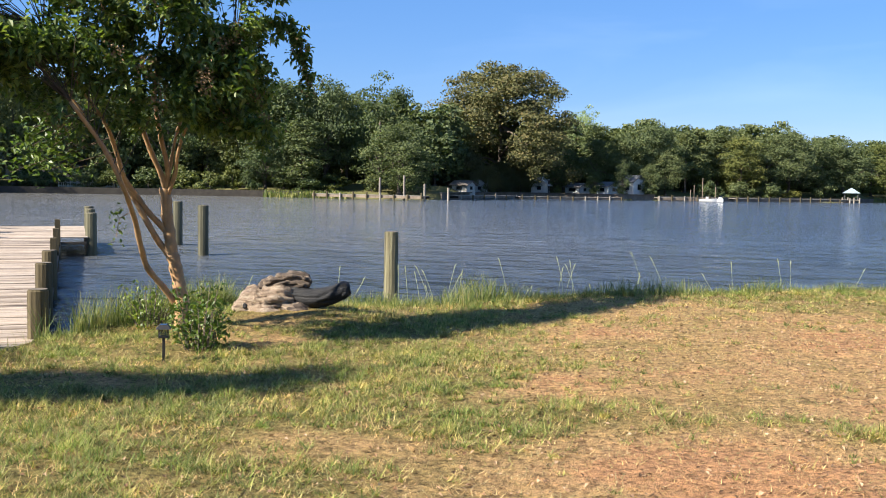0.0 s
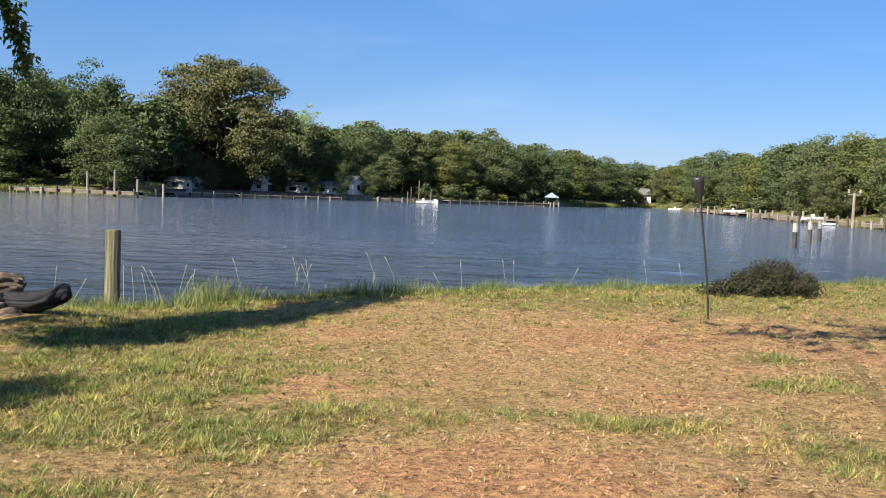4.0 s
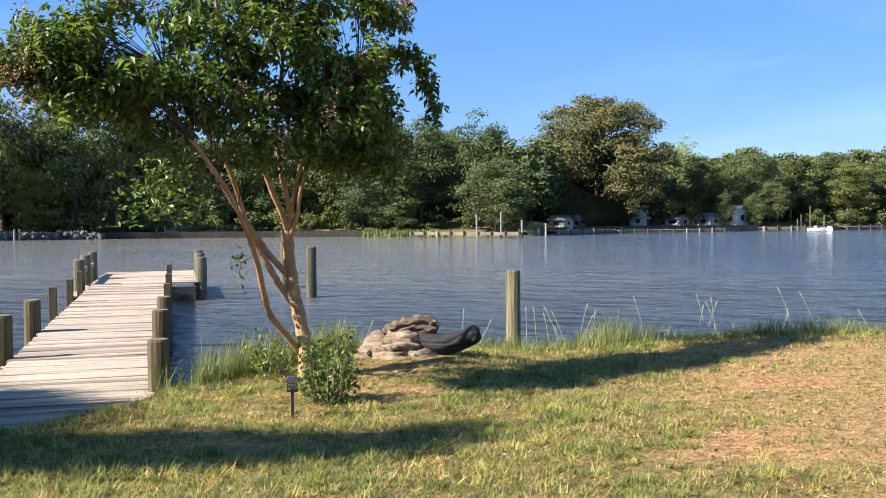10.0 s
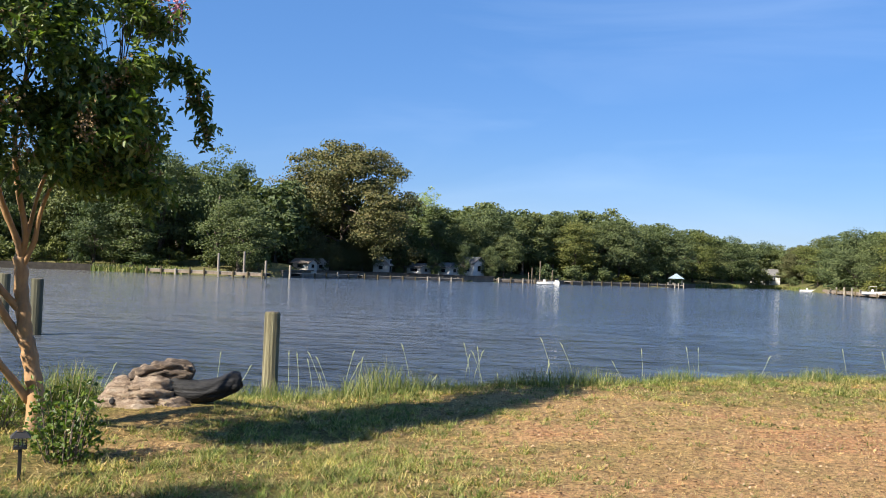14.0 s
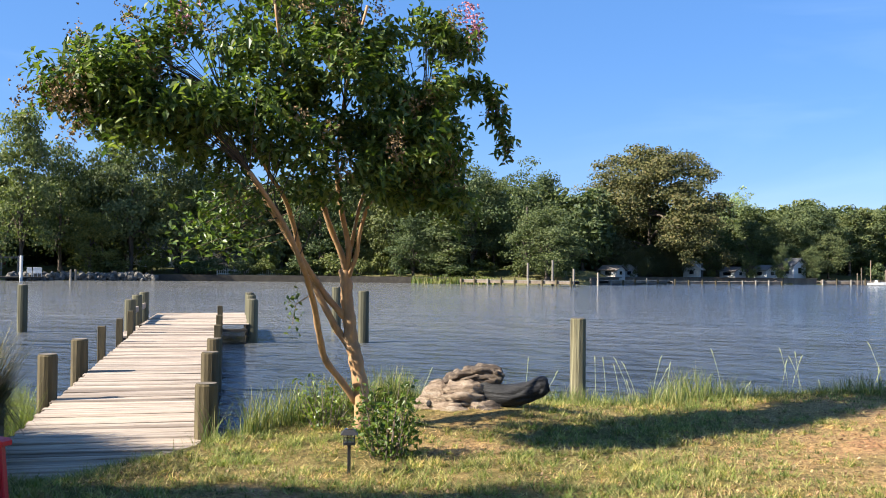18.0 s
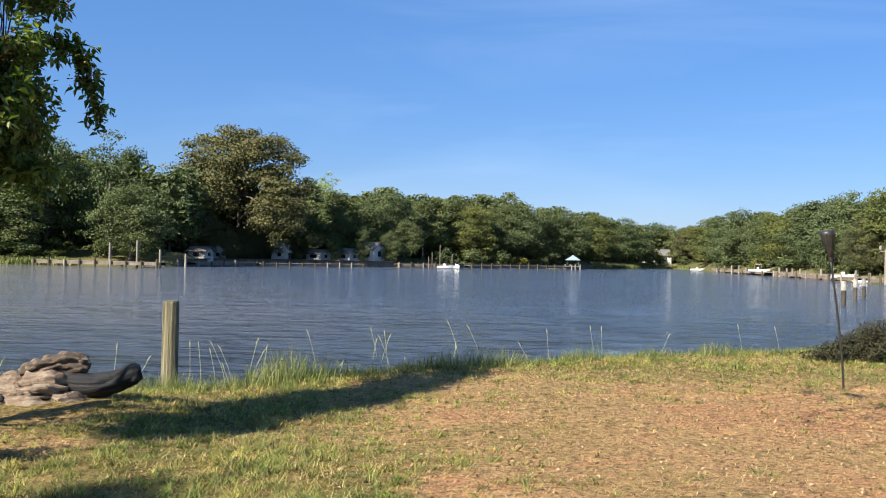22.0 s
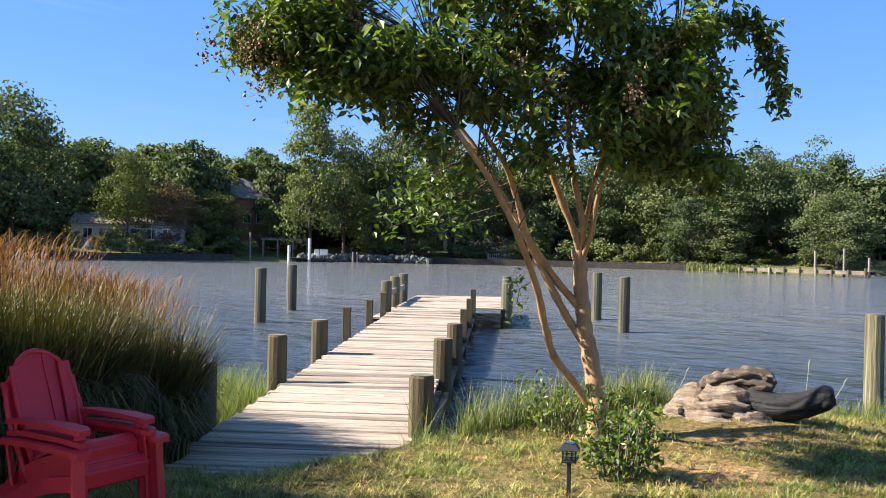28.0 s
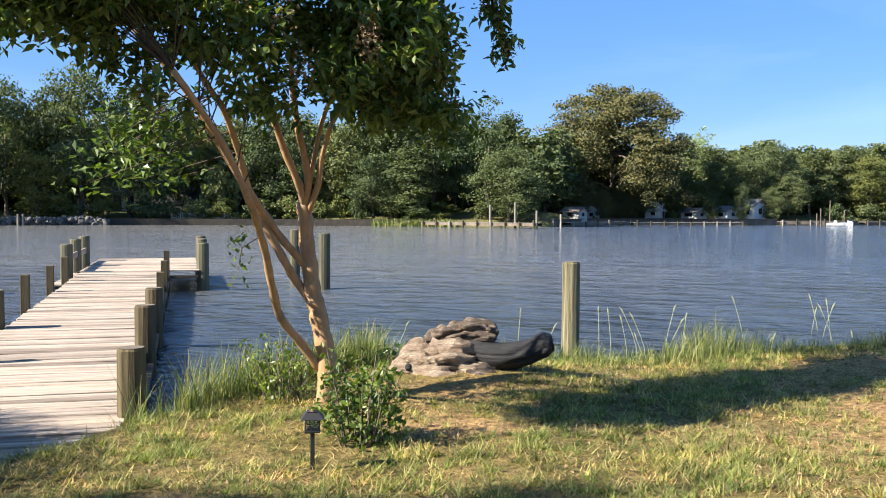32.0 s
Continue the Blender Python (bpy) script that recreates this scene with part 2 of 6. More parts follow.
M["cream"] = two_tone("cream_siding", (0.55, 0.52, 0.45), (0.66, 0.63, 0.55), 1.5, 0.7, bumps=0.05)
M["roof"] = two_tone("grey_shingle_roof", (0.1, 0.1, 0.105), (0.19, 0.185, 0.18), 1.0, 0.9, bumps=0.3, grain=6)
M["brown_roof"] = two_tone("brown_shingle_roof", (0.16, 0.13, 0.11), (0.27, 0.23, 0.19), 1.0, 0.9, bumps=0.3, grain=6)
M["grey_siding"] = two_tone("dark_grey_siding", (0.05, 0.055, 0.06), (0.09, 0.095, 0.1), 1.0, 0.8, bumps=0.1)
M["brick"] = two_tone("red_brick", (0.2, 0.09, 0.06), (0.3, 0.14, 0.1), 3.0, 0.9, bumps=0.2, grain=8)
M["teal_roof"] = two_tone("pale_blue_metal_roof", (0.2, 0.26, 0.3), (0.28, 0.35, 0.4), 1.0, 0.6, bumps=0.05)
M["stone"] = two_tone("grey_riprap", (0.07, 0.066, 0.06), (0.2, 0.19, 0.17), 2.0, 0.9, bumps=0.5, grain=8, vary="island")
M["bulkhead"] = two_tone("bulkhead_timber", (0.13, 0.1, 0.075), (0.26, 0.21, 0.16), 1.0, 0.9, (1, 1, 0.4), 0.4, 6)
M["pale_timber"] = two_tone("pale_dry_timber", (0.17, 0.15, 0.125), (0.3, 0.27, 0.225), 1.0, 0.85, (1, 1, 0.4), 0.3, 6)
M["metal"] = two_tone("galvanised_metal", (0.4, 0.4, 0.41), (0.55, 0.55, 0.56), 5, 0.4, bumps=0.05, metal=0.8)
M["rust"] = two_tone("dark_steel", (0.05, 0.045, 0.04), (0.1, 0.085, 0.07), 5, 0.6, bumps=0.1, metal=0.5)


def glass_mat():
    m, n, l, p = material("dark_window_glass", 0.05, 0.0, 0.6)
    p.inputs["Base Color"].default_value = (0.015, 0.02, 0.025, 1)
    return m


M["glass"] = glass_mat()


def clear_glass():
    m, n, l, p = material("lantern_glass", 0.08, 0.0, 0.5)
    p.inputs["Transmission Weight"].default_value = 0.9
    p.inputs["Base Color"].default_value = (0.75, 0.78, 0.74, 1)
    return m


M["lantern_glass"] = clear_glass()


def ground_mat():
    m, n, l, p = material("lawn_and_soil", 0.95, 0.0, 0.15)
    v = world_coords(n, l)
    patch = noise_tex(n, l, v, 0.42, 6, 0.62, 0.4)
    mid = noise_tex(n, l, v, 2.3, 5, 0.65)
    fine = noise_tex(n, l, v, 22.0, 6, 0.75)
    speck = noise_tex(n, l, v, 95.0, 3, 0.7)
    f = calc(n, l, "ADD", calc(n, l, "MULTIPLY", patch, 0.6), calc(n, l, "MULTIPLY", mid, 0.4))
    a = n.new("ShaderNodeAttribute")
    a.attribute_name = "green"
    f = calc(n, l, "ADD", f, calc(n, l, "MULTIPLY", calc(n, l, "SUBTRACT", a.outputs["Fac"], 0.5), 0.32))
    c = ramp(n, l, f, [(0.3, (0.46, 0.25, 0.125)), (0.4, (0.44, 0.28, 0.135)), (0.48, (0.37, 0.25, 0.11)), (0.57, (0.26, 0.2, 0.075)), (0.72, (0.14, 0.13, 0.042))])
    # dark specks and gaps in the colour stand in for thatch shadows
    c = mix(n, l, 0.85, c, ramp(n, l, fine, [(0.36, (0.22, 0.19, 0.15)), (0.46, (0.85, 0.85, 0.85)), (0.62, (1.5, 1.45, 1.36))]), "MULTIPLY")
    gap_shade = noise_tex(n, l, v, 9.0, 4, 0.7)
    c = mix(n, l, 0.6, c, ramp(n, l, gap_shade, [(0.36, (0.4, 0.36, 0.32)), (0.5, (1.0, 1.0, 1.0)), (0.64, (1.25, 1.2, 1.1))]), "MULTIPLY")
    c = mix(n, l, 0.5, c, ramp(n, l, speck, [(0.3, (0.6, 0.58, 0.55)), (0.7, (1.3, 1.3, 1.25))]), "MULTIPLY")
    # the bed under the water and the far banks
    pos = n.new("ShaderNodeSeparateXYZ")
    l.new(world_coords(n, l), pos.inputs[0])
    wet = ramp(n, l, calc(n, l, "MULTIPLY", calc(n, l, "ADD", pos.outputs[2], 0.62), 2.5, True), [(0.1, (0, 0, 0)), (0.5, (1, 1, 1))])
    c = mix(n, l, wet, (0.045, 0.036, 0.024), c)
    far = calc(n, l, "MULTIPLY", calc(n, l, "SUBTRACT", pos.outputs[1], 45.0), 0.1, True)
    c = mix(n, l, calc(n, l, "MULTIPLY", far, 0.8), c, ramp(n, l, noise_tex(n, l, v, 0.12, 4), [(0.35, (0.06, 0.07, 0.025)), (0.65, (0.15, 0.14, 0.06))]))
    l.new(c, p.inputs["Base Color"])
    h = calc(n, l, "ADD", fine, calc(n, l, "MULTIPLY", speck, 0.5))
    bump(n, l, p, h, 1.0, 0.05)
    return m


M["ground"] = ground_mat()


def water_mat():
    m, n, l, p = material("river_water", 0.08, 0.0, 0.62)
    p.inputs["IOR"].default_value = 1.33
    v = world_coords(n, l, (1, 1, 1))
        # dark by the shore, further out the tint that holds reflections
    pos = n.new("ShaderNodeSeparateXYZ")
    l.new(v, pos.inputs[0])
    far_out = calc(n, l, "MULTIPLY", calc(n, l, "SUBTRACT", pos.outputs[1], 11.0), 0.045, True)
    # wind ripples: long crests, finer ones between them; gusts roughen some reaches, others lie calm
    crest = noise_tex(n, l, world_coords(n, l, (0.8, 1.6, 1)), 0.95, 3, 0.55, 0.35)
    chop = noise_tex(n, l, world_coords(n, l, (0.9, 1.2, 1)), 3.6, 4, 0.65, 0.5)
    swell = noise_tex(n, l, world_coords(n, l, (0.22, 0.6, 1)), 0.9, 2, 0.5, 0.3)
    h = calc(n, l, "ADD", calc(n, l, "ADD", calc(n, l, "MULTIPLY", crest, 0.85), calc(n, l, "MULTIPLY", chop, 0.3)), calc(n, l, "MULTIPLY", swell, 0.7))
    gust = ramp(n, l, noise_tex(n, l, world_coords(n, l, (0.6, 1.6, 1)), 0.035, 3, 0.6), [(0.35, (0.55, 0.55, 0.55)), (0.62, (1, 1, 1))])
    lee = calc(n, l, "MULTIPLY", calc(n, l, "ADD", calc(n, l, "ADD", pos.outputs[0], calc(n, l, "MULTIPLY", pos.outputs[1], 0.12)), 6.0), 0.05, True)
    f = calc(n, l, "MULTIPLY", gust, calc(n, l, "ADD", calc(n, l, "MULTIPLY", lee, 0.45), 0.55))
    # reflected trees and sky painted in: grey-brown at left, blue at right
    mirror_tint = mix(n, l, lee, ramp(n, l, noise_tex(n, l, v, 0.03, 3), [(0.35, (0.135, 0.14, 0.142)), (0.7, (0.155, 0.15, 0.138))]), (0.066, 0.09, 0.132))
    l.new(mix(n, l, far_out, (0.032, 0.044, 0.06), mirror_tint), p.inputs["Base Color"])
    bump(n, l, p, calc(n, l, "MULTIPLY", h, f), 1.0, 0.75)
    return m


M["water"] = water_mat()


def blade_mat(name, tones, thin=0.3, rough=0.6, tip=None, top=(), patchy=False):
    """Grass, coloured blade by blade; tip: a second colour towards the top of the plant."""
    m, n, l, p = material(name, rough, 0.0, 0.25)
    c = ramp(n, l, random_of(n, "island"), [(k / max(1, len(tones) - 1), t) for k, t in enumerate(tones)])
    if patchy:
        v = world_coords(n, l)
        # turf tone by patch; its darkest spots stand in for shaded gaps
        c = mix(n, l, 1.0, c, ramp(n, l, noise_tex(n, l, v, 6.5, 4, 0.65), [(0.34, (0.3, 0.34, 0.3)), (0.5, (0.95, 0.97, 0.95)), (0.64, (1.55, 1.45, 1.3))]), "MULTIPLY")
        c = mix(n, l, 1.0, c, ramp(n, l, noise_tex(n, l, v, 1.3, 4, 0.6), [(0.33, (0.68, 0.86, 0.65)), (0.5, (1.0, 1.0, 1.0)), (0.67, (1.3, 1.12, 1.1))]), "MULTIPLY")
    if tip:
        pos = n.new("ShaderNodeSeparateXYZ")
        l.new(coords(n, l), pos.inputs[0])
        lo, hi, col = tip
        f = calc(n, l, "DIVIDE", calc(n, l, "SUBTRACT", pos.outputs[2], lo), hi - lo, True)
        c = mix(n, l, f, c, col)
        if len(top):
            lo, hi, col = top
            c = mix(n, l, calc(n, l, "DIVIDE", calc(n, l, "SUBTRACT", pos.outputs[2], lo), hi - lo, True), c, col)
    l.new(c, p.inputs["Base Color"])
    tr, ad = n.new("ShaderNodeBsdfTranslucent"), n.new("ShaderNodeMixShader")
    l.new(mix(n, l, 1.0, c, (1.3, 1.4, 0.8), "MULTIPLY"), tr.inputs["Color"])
    ad.inputs[0].default_value = thin
    l.new(p.outputs[0], ad.inputs[1])
    l.new(tr.outputs[0], ad.inputs[2])
    l.new(ad.outputs[0], n["Material Output"].inputs["Surface"])
    return m


M["lawn_green"] = blade_mat("green_lawn_grass", [(0.096, 0.132, 0.027), (0.176, 0.203, 0.049), (0.281, 0.272, 0.088), (0.439, 0.368, 0.167)], patchy=True)
M["lawn_dry"] = blade_mat("dry_lawn_grass", [(0.258, 0.144, 0.068), (0.380, 0.251, 0.114), (0.456, 0.334, 0.160), (0.532, 0.426, 0.228), (0.350, 0.190, 0.091)], patchy=True)
M["bank_grass"] = blade_mat("bank_grass", [(0.06, 0.1, 0.025), (0.12, 0.16, 0.04), (0.2, 0.21, 0.06), (0.36, 0.32, 0.14)])
M["reed"] = blade_mat("marsh_reed", [(0.09, 0.13, 0.025), (0.17, 0.21, 0.04), (0.3, 0.28, 0.09)])
# dark body carries part of the clump's shade; gold and rust tops are its own
M["maiden"] = blade_mat("maiden_grass", [(0.025, 0.03, 0.01), (0.05, 0.054, 0.016), (0.08, 0.076, 0.024), (0.22, 0.16, 0.07)], 0.15, 0.5, (0.9, 1.25, (0.16, 0.135, 0.026)), (1.25, 1.5, (0.25, 0.115, 0.03)))
M["plume"] = blade_mat("rust_plume", [(0.105, 0.043, 0.022), (0.155, 0.065, 0.028), (0.223, 0.118, 0.046)], 0.3)
M["stalk"] = blade_mat("pale_stalk", [(0.3, 0.33, 0.17), (0.42, 0.42, 0.26)], 0.2)
M["litter"] = blade_mat("dead_leaf", [(0.1, 0.055, 0.03), (0.2, 0.11, 0.055), (0.33, 0.2, 0.11), (0.46, 0.32, 0.2)], 0.1)


# ---- mesh helpers ----
def part(name, bm, mat, parent=None, label="", smooth=False):
    """Links a bmesh as one mesh object, under a thing or a part where one is given."""
    me = bpy.data.meshes.new(name)
    bm.to_mesh(me)
    bm.free()
    if smooth:
        me.polygons.foreach_set("use_smooth", [True] * len(me.polygons))
    me.materials.append(mat)
    ob = new(name, me)
    ob.parent = parent
    if label:
        ob["label"] = label
    return ob


def sheet(name, verts, faces, mat, parent=None, smooth=False):
    """One mesh from arrays of vertices and of quads or triangles."""
    me = bpy.data.meshes.new(name)
    verts, faces = np.asarray(verts, np.float32), np.asarray(faces, np.int32)
    k = faces.shape[1]
    me.vertices.add(len(verts))
    me.vertices.foreach_set("co", verts.ravel())
    me.loops.add(faces.size)
    me.loops.foreach_set("vertex_index", faces.ravel())
    me.polygons.add(len(faces))
    me.polygons.foreach_set("loop_start", np.arange(len(faces), dtype=np.int32) * k)
    me.polygons.foreach_set("use_smooth", np.full(len(faces), smooth))
    me.update(calc_edges=True)
    me.materials.append(mat)
    ob = new(name, me)
    ob.parent = parent
    return ob


def thing(name, m, label, category, group="", kind=""):
    ob = new(name)
    ob.matrix_basis = m
    ob.empty_display_size = 0.1
    return tagged(ob, label, category, group, kind)


def box(bm, centre, size, turn=None, bevel=0.0):
    m = Matrix.Translation(centre) @ (turn.to_4x4() if turn else Matrix()) @ Matrix.Diagonal((*size, 1))
    g = bmesh.ops.create_cube(bm, size=1.0, matrix=m)
    if bevel:
        edges = list({e for v in g["verts"] for e in v.link_edges})
        bmesh.ops.bevel(bm, geom=edges, offset=bevel, segments=1, affect="EDGES")
    return bm


def beam(bm, a, b, width, depth, bevel=0.0):
    """A squared stick from a to b."""
    a, b = Vector(a), Vector(b)
    q = (b - a).to_track_quat("Z", "Y").to_matrix()
    return box(bm, (a + b) / 2, (width, depth, (b - a).length), q, bevel)


def tube(bm, pts, radii, seg=8, cap=True, wobble=0.0):
    """A round stick through points, with a radius at each."""
    pts = [Vector(p) for p in pts]
    rings, ref = [], Vector((0.31, 0.17, 0.93))
    for k, p in enumerate(pts):
        d = (pts[min(k + 1, len(pts) - 1)] - pts[max(k - 1, 0)]).normalized()
        if k == 0:
            ref = d.cross(Vector((0.9, 0.3, 0.2))).normalized() if abs(d.z) > 0.7 else d.cross(Vector((0, 0, 1))).normalized()
        ref = (ref - d * ref.dot(d)).normalized()
        other = d.cross(ref)
        ring = []
        for s in range(seg):
            a = 2 * math.pi * s / seg
            r = radii[k] * (1 + wobble * noise.noise(p * 6 + Vector((math.cos(a), math.sin(a), 0)) * 1.7))
            ring.append(bm.verts.new(p + (ref * math.cos(a) + other * math.sin(a)) * r))
        rings.append(ring)
    for lo, hi in zip(rings, rings[1:]):
        for s in range(seg):
            bm.faces.new((lo[s], lo[(s + 1) % seg], hi[(s + 1) % seg], hi[s]))
    if cap:
        bm.faces.new(list(reversed(rings[0])))
        bm.faces.new(rings[-1])
    return bm


def lerp(a, b, t):
    return a + (b - a) * t


def bend(points, steps=5):
    """A smooth line through points (Catmull-Rom)."""
    p = [Vector(q) for q in points]
    p = [2 * p[0] - p[1]] + p + [2 * p[-1] - p[-2]]
    out = []
    for k in range(1, len(p) - 2):
        for s in range(steps):
            t = s / steps
            out.append(0.5 * (2 * p[k] + (p[k + 1] - p[k - 1]) * t + (2 * p[k - 1] - 5 * p[k] + 4 * p[k + 1] - p[k + 2]) * t * t + (3 * p[k] - p[k - 1] - 3 * p[k + 1] + p[k + 2]) * t ** 3))
    return out + [p[-2]]


def unit(v):
    return v / np.maximum(np.linalg.norm(v, axis=-1, keepdims=True), 1e-9)


def leaf_cloud(rng, centres, outward, length, width, fold=0.25, droop=0.0, spread=0.9):
    """Leaves at the centres, turned roughly outward: a kite of two folded triangles pairs each, as quads."""
    n = len(centres)
    normal = unit(outward + rng.normal(0, spread, (n, 3)))
    along = unit(np.cross(normal, rng.normal(0, 1, (n, 3))))
    along[:, 2] -= droop
    along = unit(along)
    side = unit(np.cross(normal, along))
    ln, wd = (length * rng.uniform(0.7, 1.3, (n, 1))), (width * rng.uniform(0.7, 1.3, (n, 1)))
    lift = np.cross(along, side) * wd * fold
    a, b = centres - along * ln / 2, centres + along * ln / 2
    mid = centres - along * ln * 0.08
    v = np.stack([a, mid + side * wd / 2 + lift, b, mid - side * wd / 2 + lift], 1).reshape(-1, 3)
    return v, np.arange(4 * n).reshape(-1, 4)


def blades(rng, base, height, width, lean, parts=2, away=None, droop=0.0):
    """Grass blades: tapered strips of quads that lean and bend over. base: places; height, lean: one for each."""
    n = len(base)
    a = rng.uniform(0, 2 * np.pi, n)
    d = np.stack([np.cos(a), np.sin(a), 0 * a], 1) if away is None else unit(away + np.stack([np.cos(a), np.sin(a), 0 * a], 1) * 0.5)
    side = np.stack([-d[:, 1], d[:, 0], 0 * a], 1)
    h, w, ln = np.reshape(height, (-1, 1)) * np.ones((n, 1)), np.reshape(width, (-1, 1)) * np.ones((n, 1)), np.reshape(lean, (-1, 1)) * np.ones((n, 1))
    rows = []
    for k in range(parts + 1):
        t = k / parts
        c = base + np.array([0, 0, 1.0]) * h * (t - droop * t ** 3) + d * ln * h * t ** 1.8
        taper = 1.0 - 0.93 * t ** 1.5
        rows += [c - side * w * taper / 2, c + side * w * taper / 2]
    v = np.stack(rows, 1).reshape(-1, 3)
    k = 2 * (parts + 1)
    q = np.array([[2 * j, 2 * j + 1, 2 * j + 3, 2 * j + 2] for j in range(parts)])
    f = (np.arange(n)[:, None, None] * k + q[None]).reshape(-1, 4)
    return v, f


def strap(bm, pts, width, thick, across=Vector((0, 1, 0))):
    """A bent flat band through points, as wide as told along one axis."""
    pts = [Vector(p) for p in pts]
    rings = []
    for k, p in enumerate(pts):
        d = (pts[min(k + 1, len(pts) - 1)] - pts[max(k - 1, 0)]).normalized()
        n = d.cross(across).normalized() * thick / 2
        w = (width[k] if isinstance(width, (list, tuple)) else width) / 2
        rings.append([bm.verts.new(q) for q in (p - across * w - n, p + across * w - n, p + across * w + n, p - across * w + n)])
    for a, b in zip(rings, rings[1:]):
        for s in range(4):
            bm.faces.new((a[s], a[(s + 1) % 4], b[(s + 1) % 4], b[s]))
    bm.faces.new(rings[0])
    bm.faces.new(rings[-1])
    bmesh.ops.recalc_face_normals(bm, faces=bm.faces)
    return bm


# ---- the land ----
# the near shoreline: (x, y) along the lawn's edge; land lies on the side of the lower y
SHORE_X = np.array([-400, -60, -20, -9, -6.6, -5.4, -4.6, -3.9, -3.45, -3.1, -2.5, -0.9, 0.6, 1.9, 3.1, 4.9, 6.1, 8.5, 10.0, 13.5, 16.0, 24.0, 40.0, 400])
SHORE_Y = np.array([-60, -8, 3.0, 6.6, 7.7, 7.9, 7.6, 7.7, 8.6, 9.9, 11.3, 11.7, 11.9, 12.5, 13.0, 13.5, 13.9, 14.4, 14.7, 15.7, 16.0, 17.5, 21.0, 40.0])
# the far shoreline: degrees to the left of +y, and metres from the lawn
FAR_AZ = np.array([-180, -100, -75, -60, -50, -45, -39.4, -36.2, -33, -30, -28, -26.5, -25.2, -23.5, -20.3, -13.2, -8, -4, 1.0, 3.0, 8.0, 10.8, 14, 25, 33, 41.5, 50, 60, 80, 110, 180])
FAR_R = np.array([70, 70, 74, 80, 92, 98, 106, 121, 142, 168, 200, 225, 228, 205, 172, 150, 140, 141, 128, 110, 110, 111, 112, 115, 116, 107, 100, 92, 84, 80, 80])
BED = -1.3


def far_r(az):
    return np.interp(az, FAR_AZ, FAR_R)


def far_place(az, back=0.0, z=0.0):
    """A place on the far side: degrees to the left of +y, metres behind the shoreline."""
    r = float(far_r(az)) + back
    return Vector((-math.sin(radians(az)) * r, math.cos(radians(az)) * r, z))


def smooth(t):
    t = np.clip(t, 0, 1)
    return t * t * (3 - 2 * t)


def lumps(x, y):
    return 0.02 * np.sin(x * 1.3 + 0.7 * np.sin(y * 0.9)) * np.sin(y * 1.1 + 1.0) + 0.012 * np.sin(x * 3.1 + y * 2.3) * np.sin(y * 2.7 - x * 1.4)


def land_z(x, y):
    """The height of the ground or bed, for arrays."""
    x, y = np.asarray(x, float), np.asarray(y, float)
    d = np.interp(x, SHORE_X, SHORE_Y) - y            # metres inland, roughly
    lawn = 0.02 - 0.135 * smooth((y - 1.0) / 7.0) * smooth((4.5 - x) / 6.0) + lumps(x, y)
    lawn += 0.12 * np.exp(-(((x + 1.15) / 1.0) ** 2 + ((y - 9.9) / 0.8) ** 2))
    lawn -= 0.17 * smooth((-3.4 - x) / 0.8) * smooth((y - 5.5) / 1.5)
    near = np.where(d > 0, lerp(-0.42, lawn, smooth(d / 0.75 + 0.15)), lerp(-0.42, BED, smooth(-d / 1.6)))
    az, r = np.degrees(np.arctan2(-x, y)), np.hypot(x, y)
    e = r - far_r(az) - 1.6
    away = np.where(e > 0, 0.05 + 0.9 * smooth(e / 14) + 1.6 * smooth((e - 15) / 60) + 0.25 * np.sin(x * 0.11) * np.sin(y * 0.09), lerp(-0.6, BED, smooth(-e / 5)))
    return np.where(d < -2.0, away, near)


def spaced():
    gx = np.concatenate([[-3500, -1500, -700, -400, -250], np.arange(-175, -16, 3.0), np.arange(-16, -7, 0.5), np.arange(-7, 12.5, 0.12), np.arange(12.5, 26, 0.5), np.arange(26, 176, 3.0), [200, 260, 400, 700, 1500, 3500]])
    gy = np.concatenate([[-3500, -1500, -600, -200, -80], np.arange(-40, -4, 2.0), np.arange(-4, 2, 0.3), np.arange(2, 15.2, 0.12), np.arange(15.2, 24, 0.6), np.arange(24, 96, 4.0), np.arange(96, 262, 2.5), [300, 380, 500, 800, 1600, 3500]])
    return gx, gy


def build_ground():
    gx, gy = spaced()
    xx, yy = np.meshgrid(gx, gy, indexing="ij")
    v = np.stack([xx, yy, land_z(xx, yy)], -1).reshape(-1, 3)
    a, b = len(gx), len(gy)
    i = (np.arange(a - 1)[:, None] * b + np.arange(b - 1)[None]).ravel()
    ob = sheet("ground", v, np.stack([i, i + b, i + b + 1, i + 1], 1), M["ground"], smooth=True)
    green = ob.data.attributes.new("green", "FLOAT", "POINT")
    green.data.foreach_set("value", greenness(v[:, 0], v[:, 1]).astype(np.float32))
    return tagged(ob, "dry patchy lawn and river banks with bare orange soil", "ground", kind="structure")


